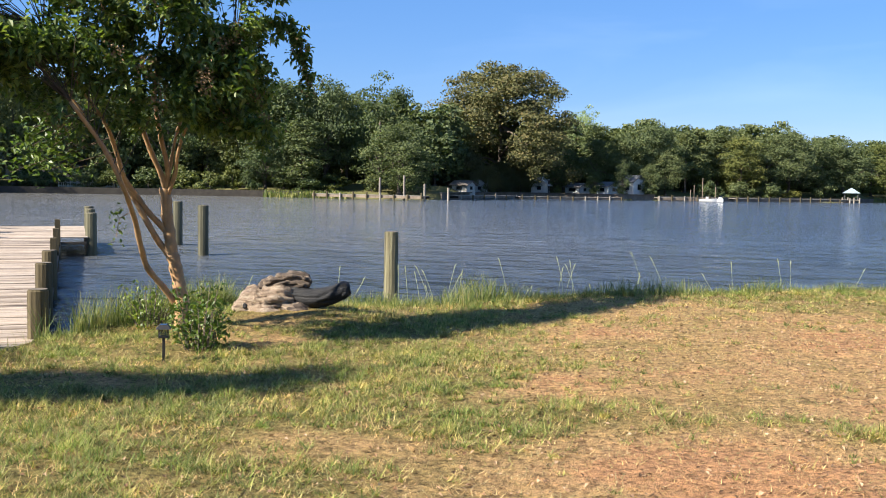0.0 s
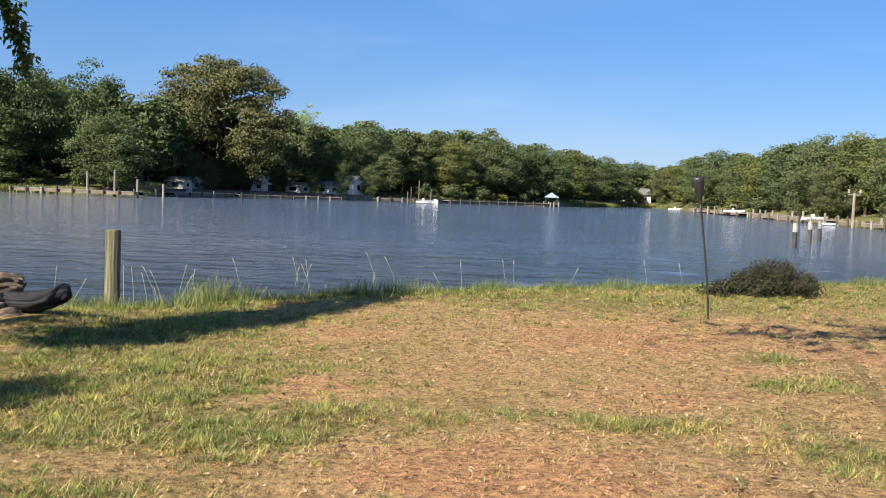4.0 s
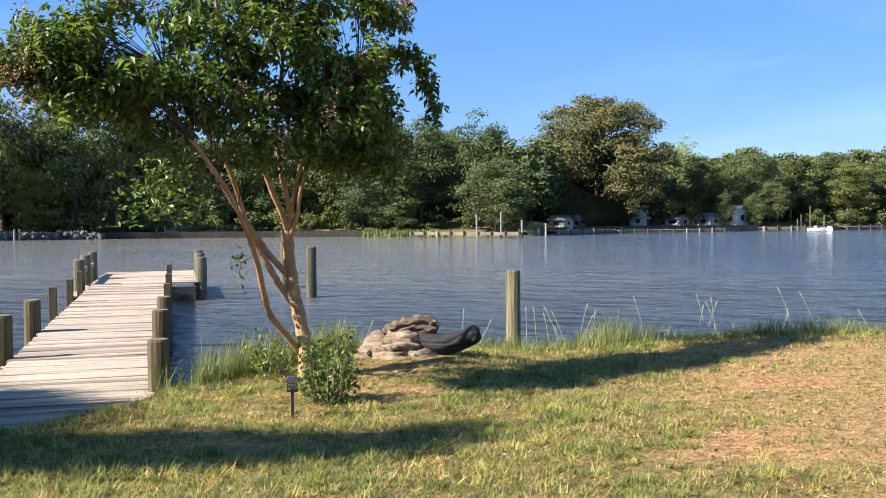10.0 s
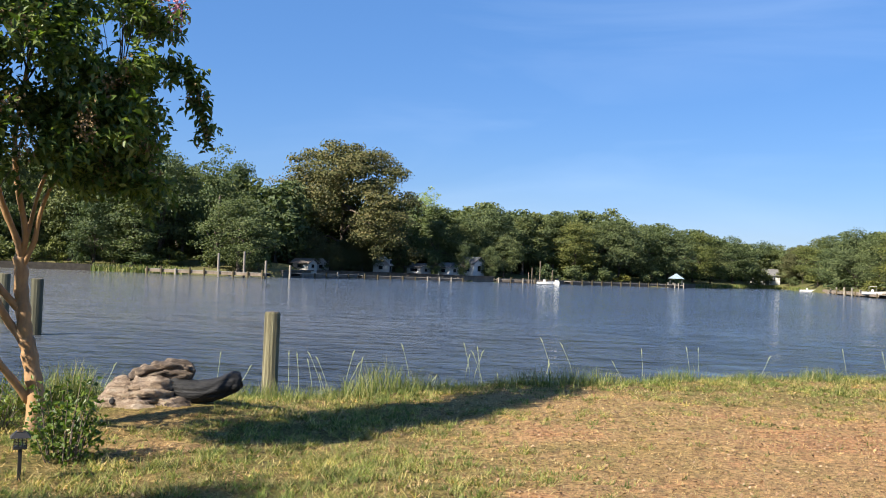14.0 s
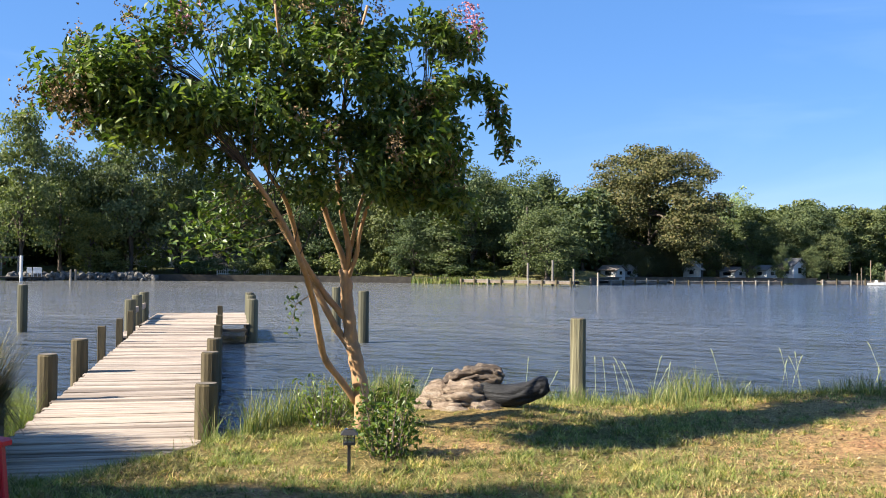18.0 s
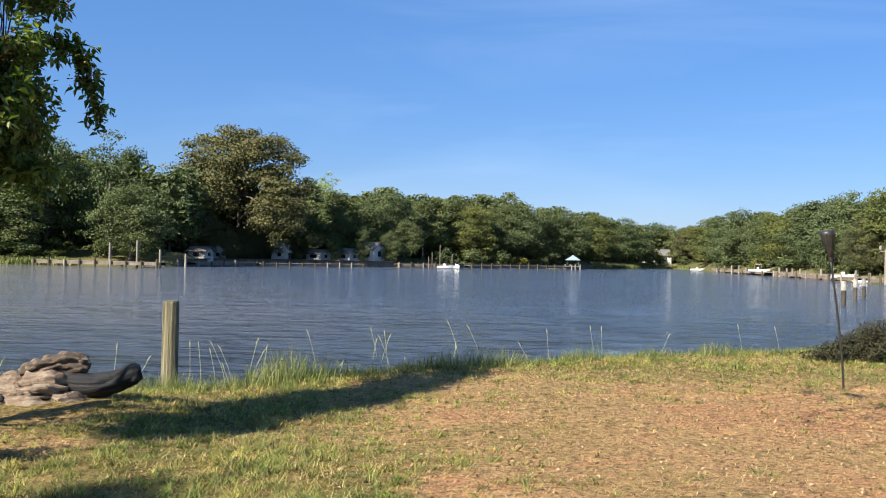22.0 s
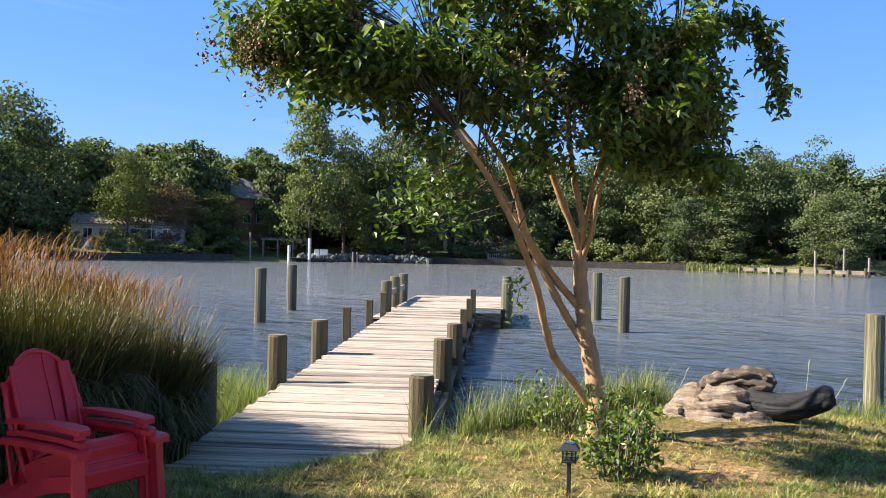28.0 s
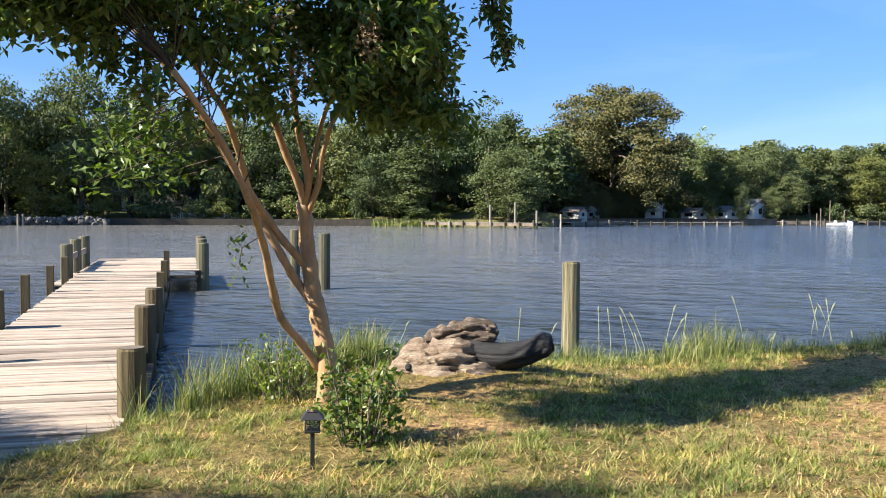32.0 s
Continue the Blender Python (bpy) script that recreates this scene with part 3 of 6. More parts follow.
def greenness(x, y):
    """0 bare and dry, 1 green: green by the water, the shrub and the dock, dry on the open lawn."""
    d = np.interp(x, SHORE_X, SHORE_Y) - y
    g = 0.86 - 0.62 * smooth((x + 0.2 - 0.1 * (y - 7)) / 3.6) + 0.35 * (1 - smooth(d / 1.6))
    for px, py, r, s in ((3.8, 4.5, 0.3, 0.95), (6.3, 6.9, 0.3, 0.8), (5.75, 5.7, 0.3, 0.7), (1.75, 5.0, 0.36, 0.6), (0.9, 4.6, 0.42, 0.6), (2.9, 4.85, 0.3, 0.4), (4.9, 3.6, 0.4, 0.45), (0.0, 5.1, 0.4, 0.4), (1.0, 5.9, 0.5, 0.25), (2.2, 6.9, 0.5, 0.2), (-2.4, 5.2, 0.6, 0.35)):
        g = g + s * np.exp(-(((x - px) / (r * 1.5)) ** 2 + ((y - py) / r) ** 2))
    for px, py, r, s in ((4.5, 7.5, 0.8, 0.4), (1.5, 5.65, 0.3, 0.55), (3.95, 5.35, 0.4, 0.5), (0.2, 4.1, 0.4, 0.6), (2.3, 3.6, 0.7, 0.4), (7.5, 7.2, 0.6, 0.35), (2.8, 6.6, 0.4, 0.3), (-2.3, 6.0, 0.35, 0.65), (-1.8, 5.85, 0.3, 0.5), (1.7, 6.2, 0.3, 0.5), (2.3, 8.6, 0.4, 0.35), (-1.2, 8.2, 0.45, 0.5), (-1.3, 9.35, 0.4, 0.5)):
        g = g - s * np.exp(-(((x - px) / (r * 1.6)) ** 2 + ((y - py) / r) ** 2))
    g = g + 0.42 * smooth((y - 9.3) / 2.5) * smooth((x - 2) / 3)
    return np.clip(g, 0, 1)


build_ground()


def build_water():
    """The river: fine rings of waves where it is seen, wider ones all round out to the horizon."""
    az = np.radians(np.concatenate([np.arange(-180, -50, 5.0), np.arange(-50, 64, 0.3), np.arange(64, 180, 4.0)]))
    r = np.concatenate([6.0 * 1.012 ** np.arange(310), [300, 400, 600, 1000, 1800, 3500]])
    rr, aa = np.meshgrid(r, az, indexing="ij")
    x, y = -np.sin(aa) * rr, np.cos(aa) * rr
    rng = np.random.default_rng(77)
    z = np.zeros_like(x)
    for length, height, near in ((1.9, 0.006, 26.0), (1.2, 0.005, 17.0), (0.8, 0.004, 12.0)):
        for k in range(5):
            a = radians(78 + rng.normal(0, 22))
            q = 2 * math.pi / (length * rng.uniform(0.8, 1.25))
            bent = 0.5 * np.sin(0.31 * x + 0.23 * y + k) + 0.4 * np.sin(0.17 * y - 0.43 * x + 2 * k)
            z += height * 0.6 * np.sin(q * (x * math.cos(a) + y * math.sin(a)) + 6.28 * rng.random() + bent) * smooth(2 - rr / near)
    v = np.stack([x, y, WATER_Z + z], -1).reshape(-1, 3)
    a, b = len(r), len(az)
    i = (np.arange(a - 1)[:, None] * b + np.arange(b)[None]).ravel()
    k = (np.arange(a - 1)[:, None] * b + (np.arange(b)[None] + 1) % b).ravel()
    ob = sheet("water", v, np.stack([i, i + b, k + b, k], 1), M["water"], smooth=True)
    return tagged(ob, "rippled blue-brown river water between wooded banks", "water", kind="structure")


build_water()


# ---- the far trees ----
def crown_lobes(rng, h, w, low, shape):
    """Centres and radii of the tufts of foliage that make up a crown: tufts on the shells of a few large boughs."""
    boughs, count, size = {"oak": (40, 380, 0.068), "round": (15, 130, 0.1), "tall": (15, 120, 0.115), "loose": (13, 84, 0.095), "bush": (7, 40, 0.14)}[shape]
    mid, half = (low + h) / 2, (h - low) / 2
    big = []
    for k in range(boughs):
        a = 2.4 * k + rng.uniform(-0.4, 0.4)
        u = (k + 0.5) / boughs                        # from the skirt to the top
        wide = {"tall": 0.62 - 0.45 * u, "oak": 0.66 * math.sqrt(max(0.05, 1 - (1.15 * u - 0.15) ** 2)), "loose": 0.55 - 0.3 * u, "bush": 0.55 * (1 - u), "round": 0.56 * math.sqrt(max(0.04, 1 - (1.3 * u - 0.4) ** 2))}[shape]
        r = (0.36 if shape != "oak" else 0.28) * rng.uniform(0.75, 1.25)
        wide *= 0.45 if k % 4 == 1 else 1.0
        big.append((np.array([math.cos(a) * wide * w / 2 * 1.15, math.sin(a) * wide * w / 2 * 1.15, low + (h - low) * lerp(0.1, 0.82, u)]), r))
    out = []
    for k in range(count):
        c, r = big[k % boughs]
        d = rng.normal(0, 1, 3)
        d[2] = abs(d[2]) if rng.random() < 0.35 else d[2]
        d = d / np.linalg.norm(d) * rng.uniform(0.55, 1.0) * r
        out.append((c + d * np.array([w / 2, w / 2, half * (0.85 if shape != "tall" else 0.7)]), size * min(w, h - low) * rng.uniform(0.6, 1.35)))
    top = max(c[2] + 0.8 * r for c, r in out)
    reach = np.percentile([math.hypot(c[0], c[1]) + 0.8 * r for c, r in out], 96)
    fit = np.array([w / 2 / reach, w / 2 / reach, h / top])
    return [(c * fit, r) for c, r in out]


def crown_mesh(rng, lobes, size, per):
    """Foliage of small leaf bunches: a loose shell of them on every tuft, others strewn between."""
    cs, ds = [], []
    mean = np.mean([c for c, _ in lobes], axis=0)
    for c, r in lobes:
        n = int(per * (r / size) ** 2 * 0.028) + 12
        d = unit(rng.normal(0, 1, (n, 3)))
        d[:, 2] = np.where(rng.random(n) < 0.5, np.abs(d[:, 2]), d[:, 2])
        p = c + d * r * rng.uniform(0.45, 1.25, (n, 1)) * np.array([1.15, 1.15, 0.75])
        cs.append(p)
        ds.append(d + 0.5 * unit(p - mean))
    p = np.concatenate(cs)
    return leaf_cloud(rng, p, np.concatenate(ds), size, size * 0.7, 0.3, 0.1, 0.6)


def tree(name, seed, h, w, low, shape, mat, m, label, size=0.55, per=170, lean=0.0):
    """A tree: a tapered trunk, limbs that reach into the crown, and a crown of many leaf bunches."""
    rng = np.random.default_rng(seed)
    t = thing(name, m, label, "tree")
    lobes = crown_lobes(rng, h, w, low, shape)
    top = Vector((lean * h, 0, low + (h - low) * 0.55))
    trunk_r = 0.022 * h + 0.05
    trunk = part("trunk", tube(bmesh.new(), bend([(0, 0, -0.6), (0.03 * h * lean, 0.01 * h, low * 0.5), (lean * h * 0.5, 0, low), top], 4), [trunk_r * (1.25 - 0.9 * k / 12) for k in range(13)], 7, wobble=0.2), M["bark"], t, smooth=True)
    for k, (c, r) in enumerate(lobes):
        if k < 8 and shape != "bush":
            s = Vector((0, 0, lerp(low * 0.7, top.z, rng.uniform(0.1, 0.95))))
            e = Vector(c)
            part("limb", tube(bmesh.new(), bend([s, lerp(s, e, 0.5) + Vector((0, 0, 0.06 * h)), e], 3), [trunk_r * 0.4 * (1 - 0.8 * j / 6) for j in range(7)], 5), M["bark"], trunk, smooth=True)
    v, f = crown_mesh(rng, lobes, size, per)
    sheet("crown", v, f, mat, t)
    return t


KINDS = {}


def stand(kind, az, back, h, w, turn=0.0, label="", group="far bank trees"):
    """Places a tree of a kind on the far bank, h high and w wide; the first of a kind is built, the others are copies."""
    p = far_place(az, back)
    p.z = float(land_z(p.x, p.y)) - 0.1
    shape, mat, words, size, per, low = {
        "dark": ("round", "dark_far", "broad dark green tree on the far bank", 0.3, 195, 0.9),
        "dark2": ("tall", "dark_far", "tall dark green tree on the far bank", 0.3, 195, 0.7),
        "mid": ("round", "mid_far", "rounded mid-green tree on the far bank", 0.3, 195, 0.8),
        "mid2": ("tall", "mid_far", "tall mid-green tree on the far bank", 0.3, 195, 0.8),
        "loose": ("loose", "mid_far", "loose open-crowned green tree on the far bank", 0.3, 210, 0.9),
        "yellow": ("round", "yellow_far", "yellow-green tree on the far bank", 0.3, 195, 0.5),
        "poplar": ("tall", "poplar_far", "tall pale yellow-green tree on the far bank", 0.28, 230, 0.5),
        "pale": ("loose", "pale_far", "pale green airy tree behind the bank", 0.28, 260, 1.1),
        "olive": ("oak", "olive_far", "huge spreading olive-green oak on the far bank", 0.29, 290, 0.8),
        "russet": ("round", "brown_far", "russet-leaved tree on the far bank", 0.3, 280, 0.7),
        "back": ("round", "dark_far", "dark green tree in the woods behind the bank", 0.6, 230, 0.6),
        "back2": ("round", "mid_far", "mid-green tree in the woods behind the bank", 0.6, 230, 0.6),
        "bush": ("bush", "mid_far", "rounded green bush at the water's edge", 0.4, 300, 0.2),
        "bush2": ("bush", "yellow_far", "yellow-green bush at the water's edge", 0.4, 300, 0.2),
    }[kind]
    if kind not in KINDS:
        base_h, base_w = (15.0, 17.5) if kind == "olive" else ((4.0, 6.0) if kind.startswith("bush") else (12.0, 9.0 if shape != "tall" else 6.5))
        t = tree("oak_tree" if kind == "olive" else ("bush" if kind.startswith("bush") else "tree"), len(kind) * 31 + ord(kind[0]), base_h, base_w, low, shape, M[mat], Matrix(), words, size, per)
        if kind.startswith("bush"):
            t["category"] = "bush"
        KINDS[kind] = (t, base_h, base_w, False)
    t, bh, bw, used = KINDS[kind]
    m = Matrix.Translation(p) @ Euler((0, 0, turn)).to_matrix().to_4x4() @ Matrix.Diagonal((w / bw, w / bw, h / bh, 1))
    if used:
        t = copy_thing(t, m @ Matrix.Diagonal((1 / t.scale.x, 1 / t.scale.y, 1 / t.scale.z, 1)))
    else:
        t.matrix_basis = m
        KINDS[kind] = (t, bh, bw, True)
    if label:
        t["label"] = label
    t["group"] = group
    return t


# az, metres behind the shoreline, height, width, kind
BANK_TREES = [
    (-0.6, 9, 19.4, 25.0, "olive"), (6.6, 7, 14.5, 9.5, "loose"), (5.4, 3, 8.8, 9.6, "mid"), (9.9, 9, 14.2, 9.0, "dark"), (8.6, 14, 12.5, 9.0, "mid"),
    (12.2, 8, 13.6, 10.1, "dark2"), (14.6, 9, 13.0, 10.1, "dark"), (16.8, 10, 13.5, 10.1, "mid"), (11.2, 4, 9.0, 7.8, "mid2"), (13.4, 4, 8.0, 7.8, "dark"),
    (19.0, 9, 13.5, 10.1, "dark"), (21.3, 12, 12.5, 10.1, "dark2"), (23.6, 14, 10.5, 9.0, "yellow"), (22.4, 6, 6.5, 6.7, "bush"), (25.4, 9, 14.5, 9.0, "dark"),
    (27.3, 7, 16.0, 10.1, "dark"), (29.8, 6, 18.5, 11.8, "dark"), (31.4, 8, 16.0, 9.0, "mid"), (35.6, 5, 19.3, 8.6, "poplar"), (32.0, 3, 8.0, 6.7, "yellow"), (33.6, 8, 16.5, 9.5, "dark"),
    (37.4, 10, 6.5, 6.0, "mid"), (40.6, 9, 7.5, 6.5, "yellow"), (41.6, 20, 11.5, 10.1, "mid"), (42.2, 10, 7.5, 7.0, "mid"), (45.9, 9, 11.3, 7.0, "yellow"),
    (46.6, 26, 12.3, 11.2, "dark"), (48.8, 24, 12.4, 9.0, "mid"), (51.9, 8, 17.0, 13.0, "dark"), (54.0, 8, 11.4, 10.1, "mid"), (58, 8, 12.3, 11.2, "dark"), (63, 8, 11.4, 10.1, "mid"),
    (-4.4, 8, 7.0, 6.0, "mid"), (-6.4, 8.5, 8.5, 6.5, "mid2"), (-8.9, 9, 8.0, 6.5, "mid"), (-1.9, 6, 6.0, 6.5, "olive"), (1.3, 8, 6.0, 6.5, "olive"), (-10.4, 6, 7.0, 6, "dark"),
    (-0.7, 4, 5.0, 5.0, "olive"),
    (-4.0, 3.4, 5.2, 3.6, "loose"), (-6.25, 2.6, 4.6, 3.0, "loose"), (-7.95, 2.6, 5.6, 3.0, "loose"), (-0.1, 2.4, 4.4, 3.6, "olive"), (-9.5, 3.4, 5.0, 4.2, "mid"), (-4.1, 2.0, 1.5, 1.6, "bush"), (-6.3, 2.0, 1.6, 1.8, "bush"), (-7.9, 2.0, 1.6, 1.8, "bush"), (-9.6, 2.0, 1.6, 2.2, "bush"),
    (43.6, 8, 8.2, 7.0, "russet"), (-5.3, 26, 14.4, 10.1, "pale"), (-3.2, 14, 10.5, 7.8, "mid"), (-6.3, 18, 10.8, 10.1, "mid2"), (-7.4, 24, 10.8, 9.0, "yellow"), (-8.0, 10, 9.5, 7.8, "mid"),
    (-9.6, 10, 11.5, 9.6, "dark"), (-11.5, 12, 10.1, 7.8, "mid2"), (-13.3, 14, 11.3, 9.0, "dark2"), (-14.6, 9, 9.9, 9.5, "yellow"), (-16.0, 10, 10.4, 9.0, "mid"), (-17.2, 8, 11.7, 10.6, "dark"),
    (-18.9, 9, 10.4, 10.1, "mid"), (-20.0, 8, 10.4, 10.1, "dark"), (-21.4, 10, 10.1, 10.1, "yellow"), (-22.4, 4, 8.6, 9.0, "dark"), (-23.6, 10, 10.4, 11.2, "mid"), (-24.7, 6, 6.3, 7.8, "bush"), (-25.3, 16, 10.4, 12.3, "dark"),
    (-26.4, 18, 9.5, 11.2, "mid"), (-27.4, 16, 8.7, 11.2, "olive"), (-28.2, 10, 10.3, 10.1, "yellow"), (-29.2, 9, 10.7, 10.1, "mid"), (-30.2, 12, 10.6, 10.1, "dark"), (-31.4, 9, 9.5, 9.0, "mid"),
    (-32.6, 10, 9.4, 10.1, "yellow"), (-33.8, 12, 9.8, 9.5, "mid"), (-35.0, 8, 10.4, 9.0, "dark"), (-36.4, 10, 10.3, 9.0, "mid"), (-37.0, 4, 7.2, 7.3, "olive"), (-38.2, 9, 9.7, 9.0, "yellow"),
    (-40.0, 8, 9.5, 9.0, "mid"), (-42.0, 9, 9.9, 9.0, "dark"), (-45, 9, 9.9, 10.1, "mid"), (-49, 9, 9.9, 10.1, "dark"), (-54, 9, 9.9, 10.1, "mid"), (-60, 10, 9.9, 10.1, "dark"),
]
rng_t = np.random.default_rng(3)
for az, back, h, w, kind in BANK_TREES:
    stand(kind, az, back, h, w, rng_t.uniform(0, 6.28))
# the woods behind: how high they stand by bearing
WOODS_AZ = [-46, -40, -35, -31.4, -29, -25.7, -23.4, -18.3, -16.3, -12.9, -9.5, -7.9, 0, 6.4, 20, 38.7, 41.4, 46, 50, 55, 66]
WOODS_Z = [9.5, 9.8, 11.0, 11.3, 9.4, 9.0, 10.8, 11.7, 13.3, 12.4, 12.6, 11.5, 12, 13.3, 13, 14, 13.5, 12.5, 13.3, 14.5, 13.5]
for k in range(110):
    az = lerp(-46, 62, k / 109) + rng_t.uniform(-0.5, 0.5)
    stand(("back", "back2", "back")[k % 3], az, rng_t.uniform(14, 30), rng_t.uniform(0.86, 1.03) * float(np.interp(az, WOODS_AZ, WOODS_Z)), rng_t.uniform(8, 11), rng_t.uniform(0, 6.28), group="woods behind the bank")
# a thick undergrowth closes the woods
rng_w = np.random.default_rng(12)
n_w = 52000
az_w = rng_w.uniform(-52, 66, n_w)
back_w = rng_w.uniform(30, 44, n_w)
r_w = far_r(az_w) + back_w
p_w = np.stack([-np.sin(np.radians(az_w)) * r_w, np.cos(np.radians(az_w)) * r_w, 0.4 + np.interp(az_w, WOODS_AZ, WOODS_Z) * rng_w.random(n_w) ** 0.8 * (0.84 + 0.1 * np.sin(az_w * 2.1) * np.sin(az_w * 0.7 + 1))], 1)
v_w, f_w = leaf_cloud(rng_w, p_w, np.stack([-p_w[:, 0], -p_w[:, 1], 30 + 0 * az_w], 1) / 100, 1.5, 1.1, 0.3)
tagged(sheet("undergrowth", v_w, f_w, M["dark_far"]), "dense dark undergrowth filling the woods behind the banks", "woods", kind="stuff")
# low growth along the water
for k in range(64):
    az = lerp(-44, 60, k / 63) + rng_t.uniform(-0.6, 0.6)
    if -24.8 < az < -20.5 or -12 < az < 3.5 or 33 < az < 39:
        continue
    stand("bush" if k % 4 else "bush2", az, rng_t.uniform(2.5, 6), rng_t.uniform(1.6, 3.6), rng_t.uniform(3.5, 6.5), rng_t.uniform(0, 6.28), group="bushes along the far bank")


# ---- the dock ----
DOCK_AZ = 24.4
DU = Vector((-math.sin(radians(DOCK_AZ)), math.cos(radians(DOCK_AZ)), 0))   # out over the water
DV = Vector((math.cos(radians(DOCK_AZ)), math.sin(radians(DOCK_AZ)), 0))    # to its other side
DOCK_O = Vector((-5.5, 7.82, 0))
DOCK_W = 1.76


def deck_z(s):
    return float(np.interp(s, [-1.5, 0, 2.6, 7.3, 14, 20], [-0.225, -0.2, -0.17, -0.1, -0.01, 0.02]))


def dock_at(s, w, z=0.0):
    return DOCK_O + DU * s + DV * w + Vector((0, 0, z))


def log_post(bm, r, z0, z1, seg=14, lean=(0, 0), chamfer=0.02):
    """A round timber post with checks in its sides and a worn top edge."""
    zs = [z0, lerp(z0, z1, 0.35), lerp(z0, z1, 0.7), z1 - chamfer, z1]
    rings = []
    for k, z in enumerate(zs):
        rr = r * (1.04 - 0.05 * k / 4) * (0.9 if k == 4 else 1.0)
        t = (z - z0) / max(0.01, z1 - z0)
        ring = []
        for s in range(seg):
            a = 2 * math.pi * s / seg
            q = rr * (1 + 0.045 * noise.noise(Vector((math.cos(a) * 2, math.sin(a) * 2, r * 90 + z * 0.4))))
            if s in (3, 9) and k < 4:
                q *= 0.93
            ring.append(bm.verts.new((math.cos(a) * q + lean[0] * t, math.sin(a) * q + lean[1] * t, z)))
        rings.append(ring)
    for lo, hi in zip(rings, rings[1:]):
        for s in range(seg):
            bm.faces.new((lo[s], lo[(s + 1) % seg], hi[(s + 1) % seg], hi[s]))
    bm.faces.new(rings[-1])
    bm.faces.new(list(reversed(rings[0])))
    return bm


def build_dock():
    d = thing("dock", pose(*dock_at(0, 0), 0, 0, DOCK_AZ), "weathered grey wooden dock with a wider head over the water", "dock")
    # local x across, y out
    bm = bmesh.new()
    for w in (0.08, DOCK_W / 2, DOCK_W - 0.08):
        for a, b in ((-1.75, 2.6), (2.6, 7.3), (7.3, 14.0), (14.0, 19.9)):
            beam(bm, (w, a, deck_z(a) - 0.16), (w, b, deck_z(b) - 0.16), 0.24, 0.06)
    part("stringers", bm, M["dark_wood"], d, "dark stringers under the boards")
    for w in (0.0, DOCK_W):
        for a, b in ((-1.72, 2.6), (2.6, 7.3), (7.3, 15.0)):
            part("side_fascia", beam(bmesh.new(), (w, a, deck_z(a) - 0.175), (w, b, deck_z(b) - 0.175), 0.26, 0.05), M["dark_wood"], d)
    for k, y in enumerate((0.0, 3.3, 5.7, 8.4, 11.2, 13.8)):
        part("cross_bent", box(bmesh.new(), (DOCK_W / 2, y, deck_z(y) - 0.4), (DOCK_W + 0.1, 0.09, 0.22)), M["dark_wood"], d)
    # head: beams round the wider part
    for (xa, ya), (xb, yb) in (((-0.1, 15.0), (2.5, 15.0)), ((-0.1, 19.85), (2.5, 19.85)), ((2.5, 15.0), (2.5, 19.85)), ((-0.1, 15.0), (-0.1, 19.85))):
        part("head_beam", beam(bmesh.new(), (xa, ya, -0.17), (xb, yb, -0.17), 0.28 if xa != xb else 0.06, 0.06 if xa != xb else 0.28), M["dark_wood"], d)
    # boards: three worn widths share their meshes
    rng = np.random.default_rng(5)
    pitch = 0.147
    shared = []
    for k, length in enumerate((DOCK_W + 0.02, DOCK_W + 0.05, DOCK_W - 0.01)):
        shared.append(box(bmesh.new(), (0, 0, -0.019), (length, 0.129, 0.038), None, 0.008))
    board_meshes = []
    for b in shared:
        me = bpy.data.meshes.new("board")
        b.to_mesh(me)
        b.free()
        me.materials.append(M["plank"])
        board_meshes.append(me)
    wide = box(bmesh.new(), (0, 0, -0.019), (2.6, 0.129, 0.038), None, 0.008)
    wide_me = bpy.data.meshes.new("board")
    wide.to_mesh(wide_me)
    wide.free()
    wide_me.materials.append(M["plank"])
    s = -1.72
    k = 0
    while s < 19.9:
        z = deck_z(s)
        ob = new("board", wide_me if s > 15.0 else board_meshes[k % 3])
        ob.parent = d
        slope = math.degrees(math.atan((deck_z(s + 0.3) - deck_z(s - 0.3)) / 0.6))
        x = DOCK_W / 2 + rng.normal(0, 0.008) if s < 15.0 else 1.24
        ob.matrix_basis = pose(x, s, z + rng.normal(0, 0.004), slope + rng.normal(0, 1.6), rng.normal(0, 0.3), rng.normal(0, 0.45))
        s += pitch * (1 + (0.05 if k % 7 == 0 else 0))
        k += 1
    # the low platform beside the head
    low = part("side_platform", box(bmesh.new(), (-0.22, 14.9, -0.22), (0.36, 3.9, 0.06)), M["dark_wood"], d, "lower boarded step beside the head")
    for j in range(26):
        part("board", box(bmesh.new(), (-0.22, 13.0 + j * 0.15, -0.17), (0.42, 0.135, 0.036)), M["plank"], low)
    for y, e in ((14.85, 16.6), (16.85, 18.7)):
        part("rail", beam(bmesh.new(), (-0.3, y, 0.3), (-0.3, e, 0.3), 0.035, 0.14), M["plank"], d, "grey top rail on the side posts")
    return d


build_dock()


def post(name, place, r, z1, mat, label, group, z0=-1.4, lean=(0, 0), square=False):
    """A piling: its shaft and its paler sawn top."""
    t = thing(name, Matrix.Translation((place.x, place.y, 0)), label, "post", group)
    if square:
        part("shaft", box(bmesh.new(), (0, 0, (z0 + z1) / 2), (r * 2, r * 2, z1 - z0), Matrix.Rotation(radians(DOCK_AZ), 3, "Z"), 0.008), mat, t)
    else:
        part("shaft", log_post(bmesh.new(), r, z0, z1, 14, lean), mat, t)
        cap = bmesh.new()
        bmesh.ops.create_circle(cap, cap_ends=True, segments=14, radius=r * 0.9, matrix=Matrix.Translation((lean[0], lean[1], z1 + 0.003)))
        part("sawn_top", cap, M["end_grain"], t)
    return t


PILING = "round weathered timber piling along the dock"
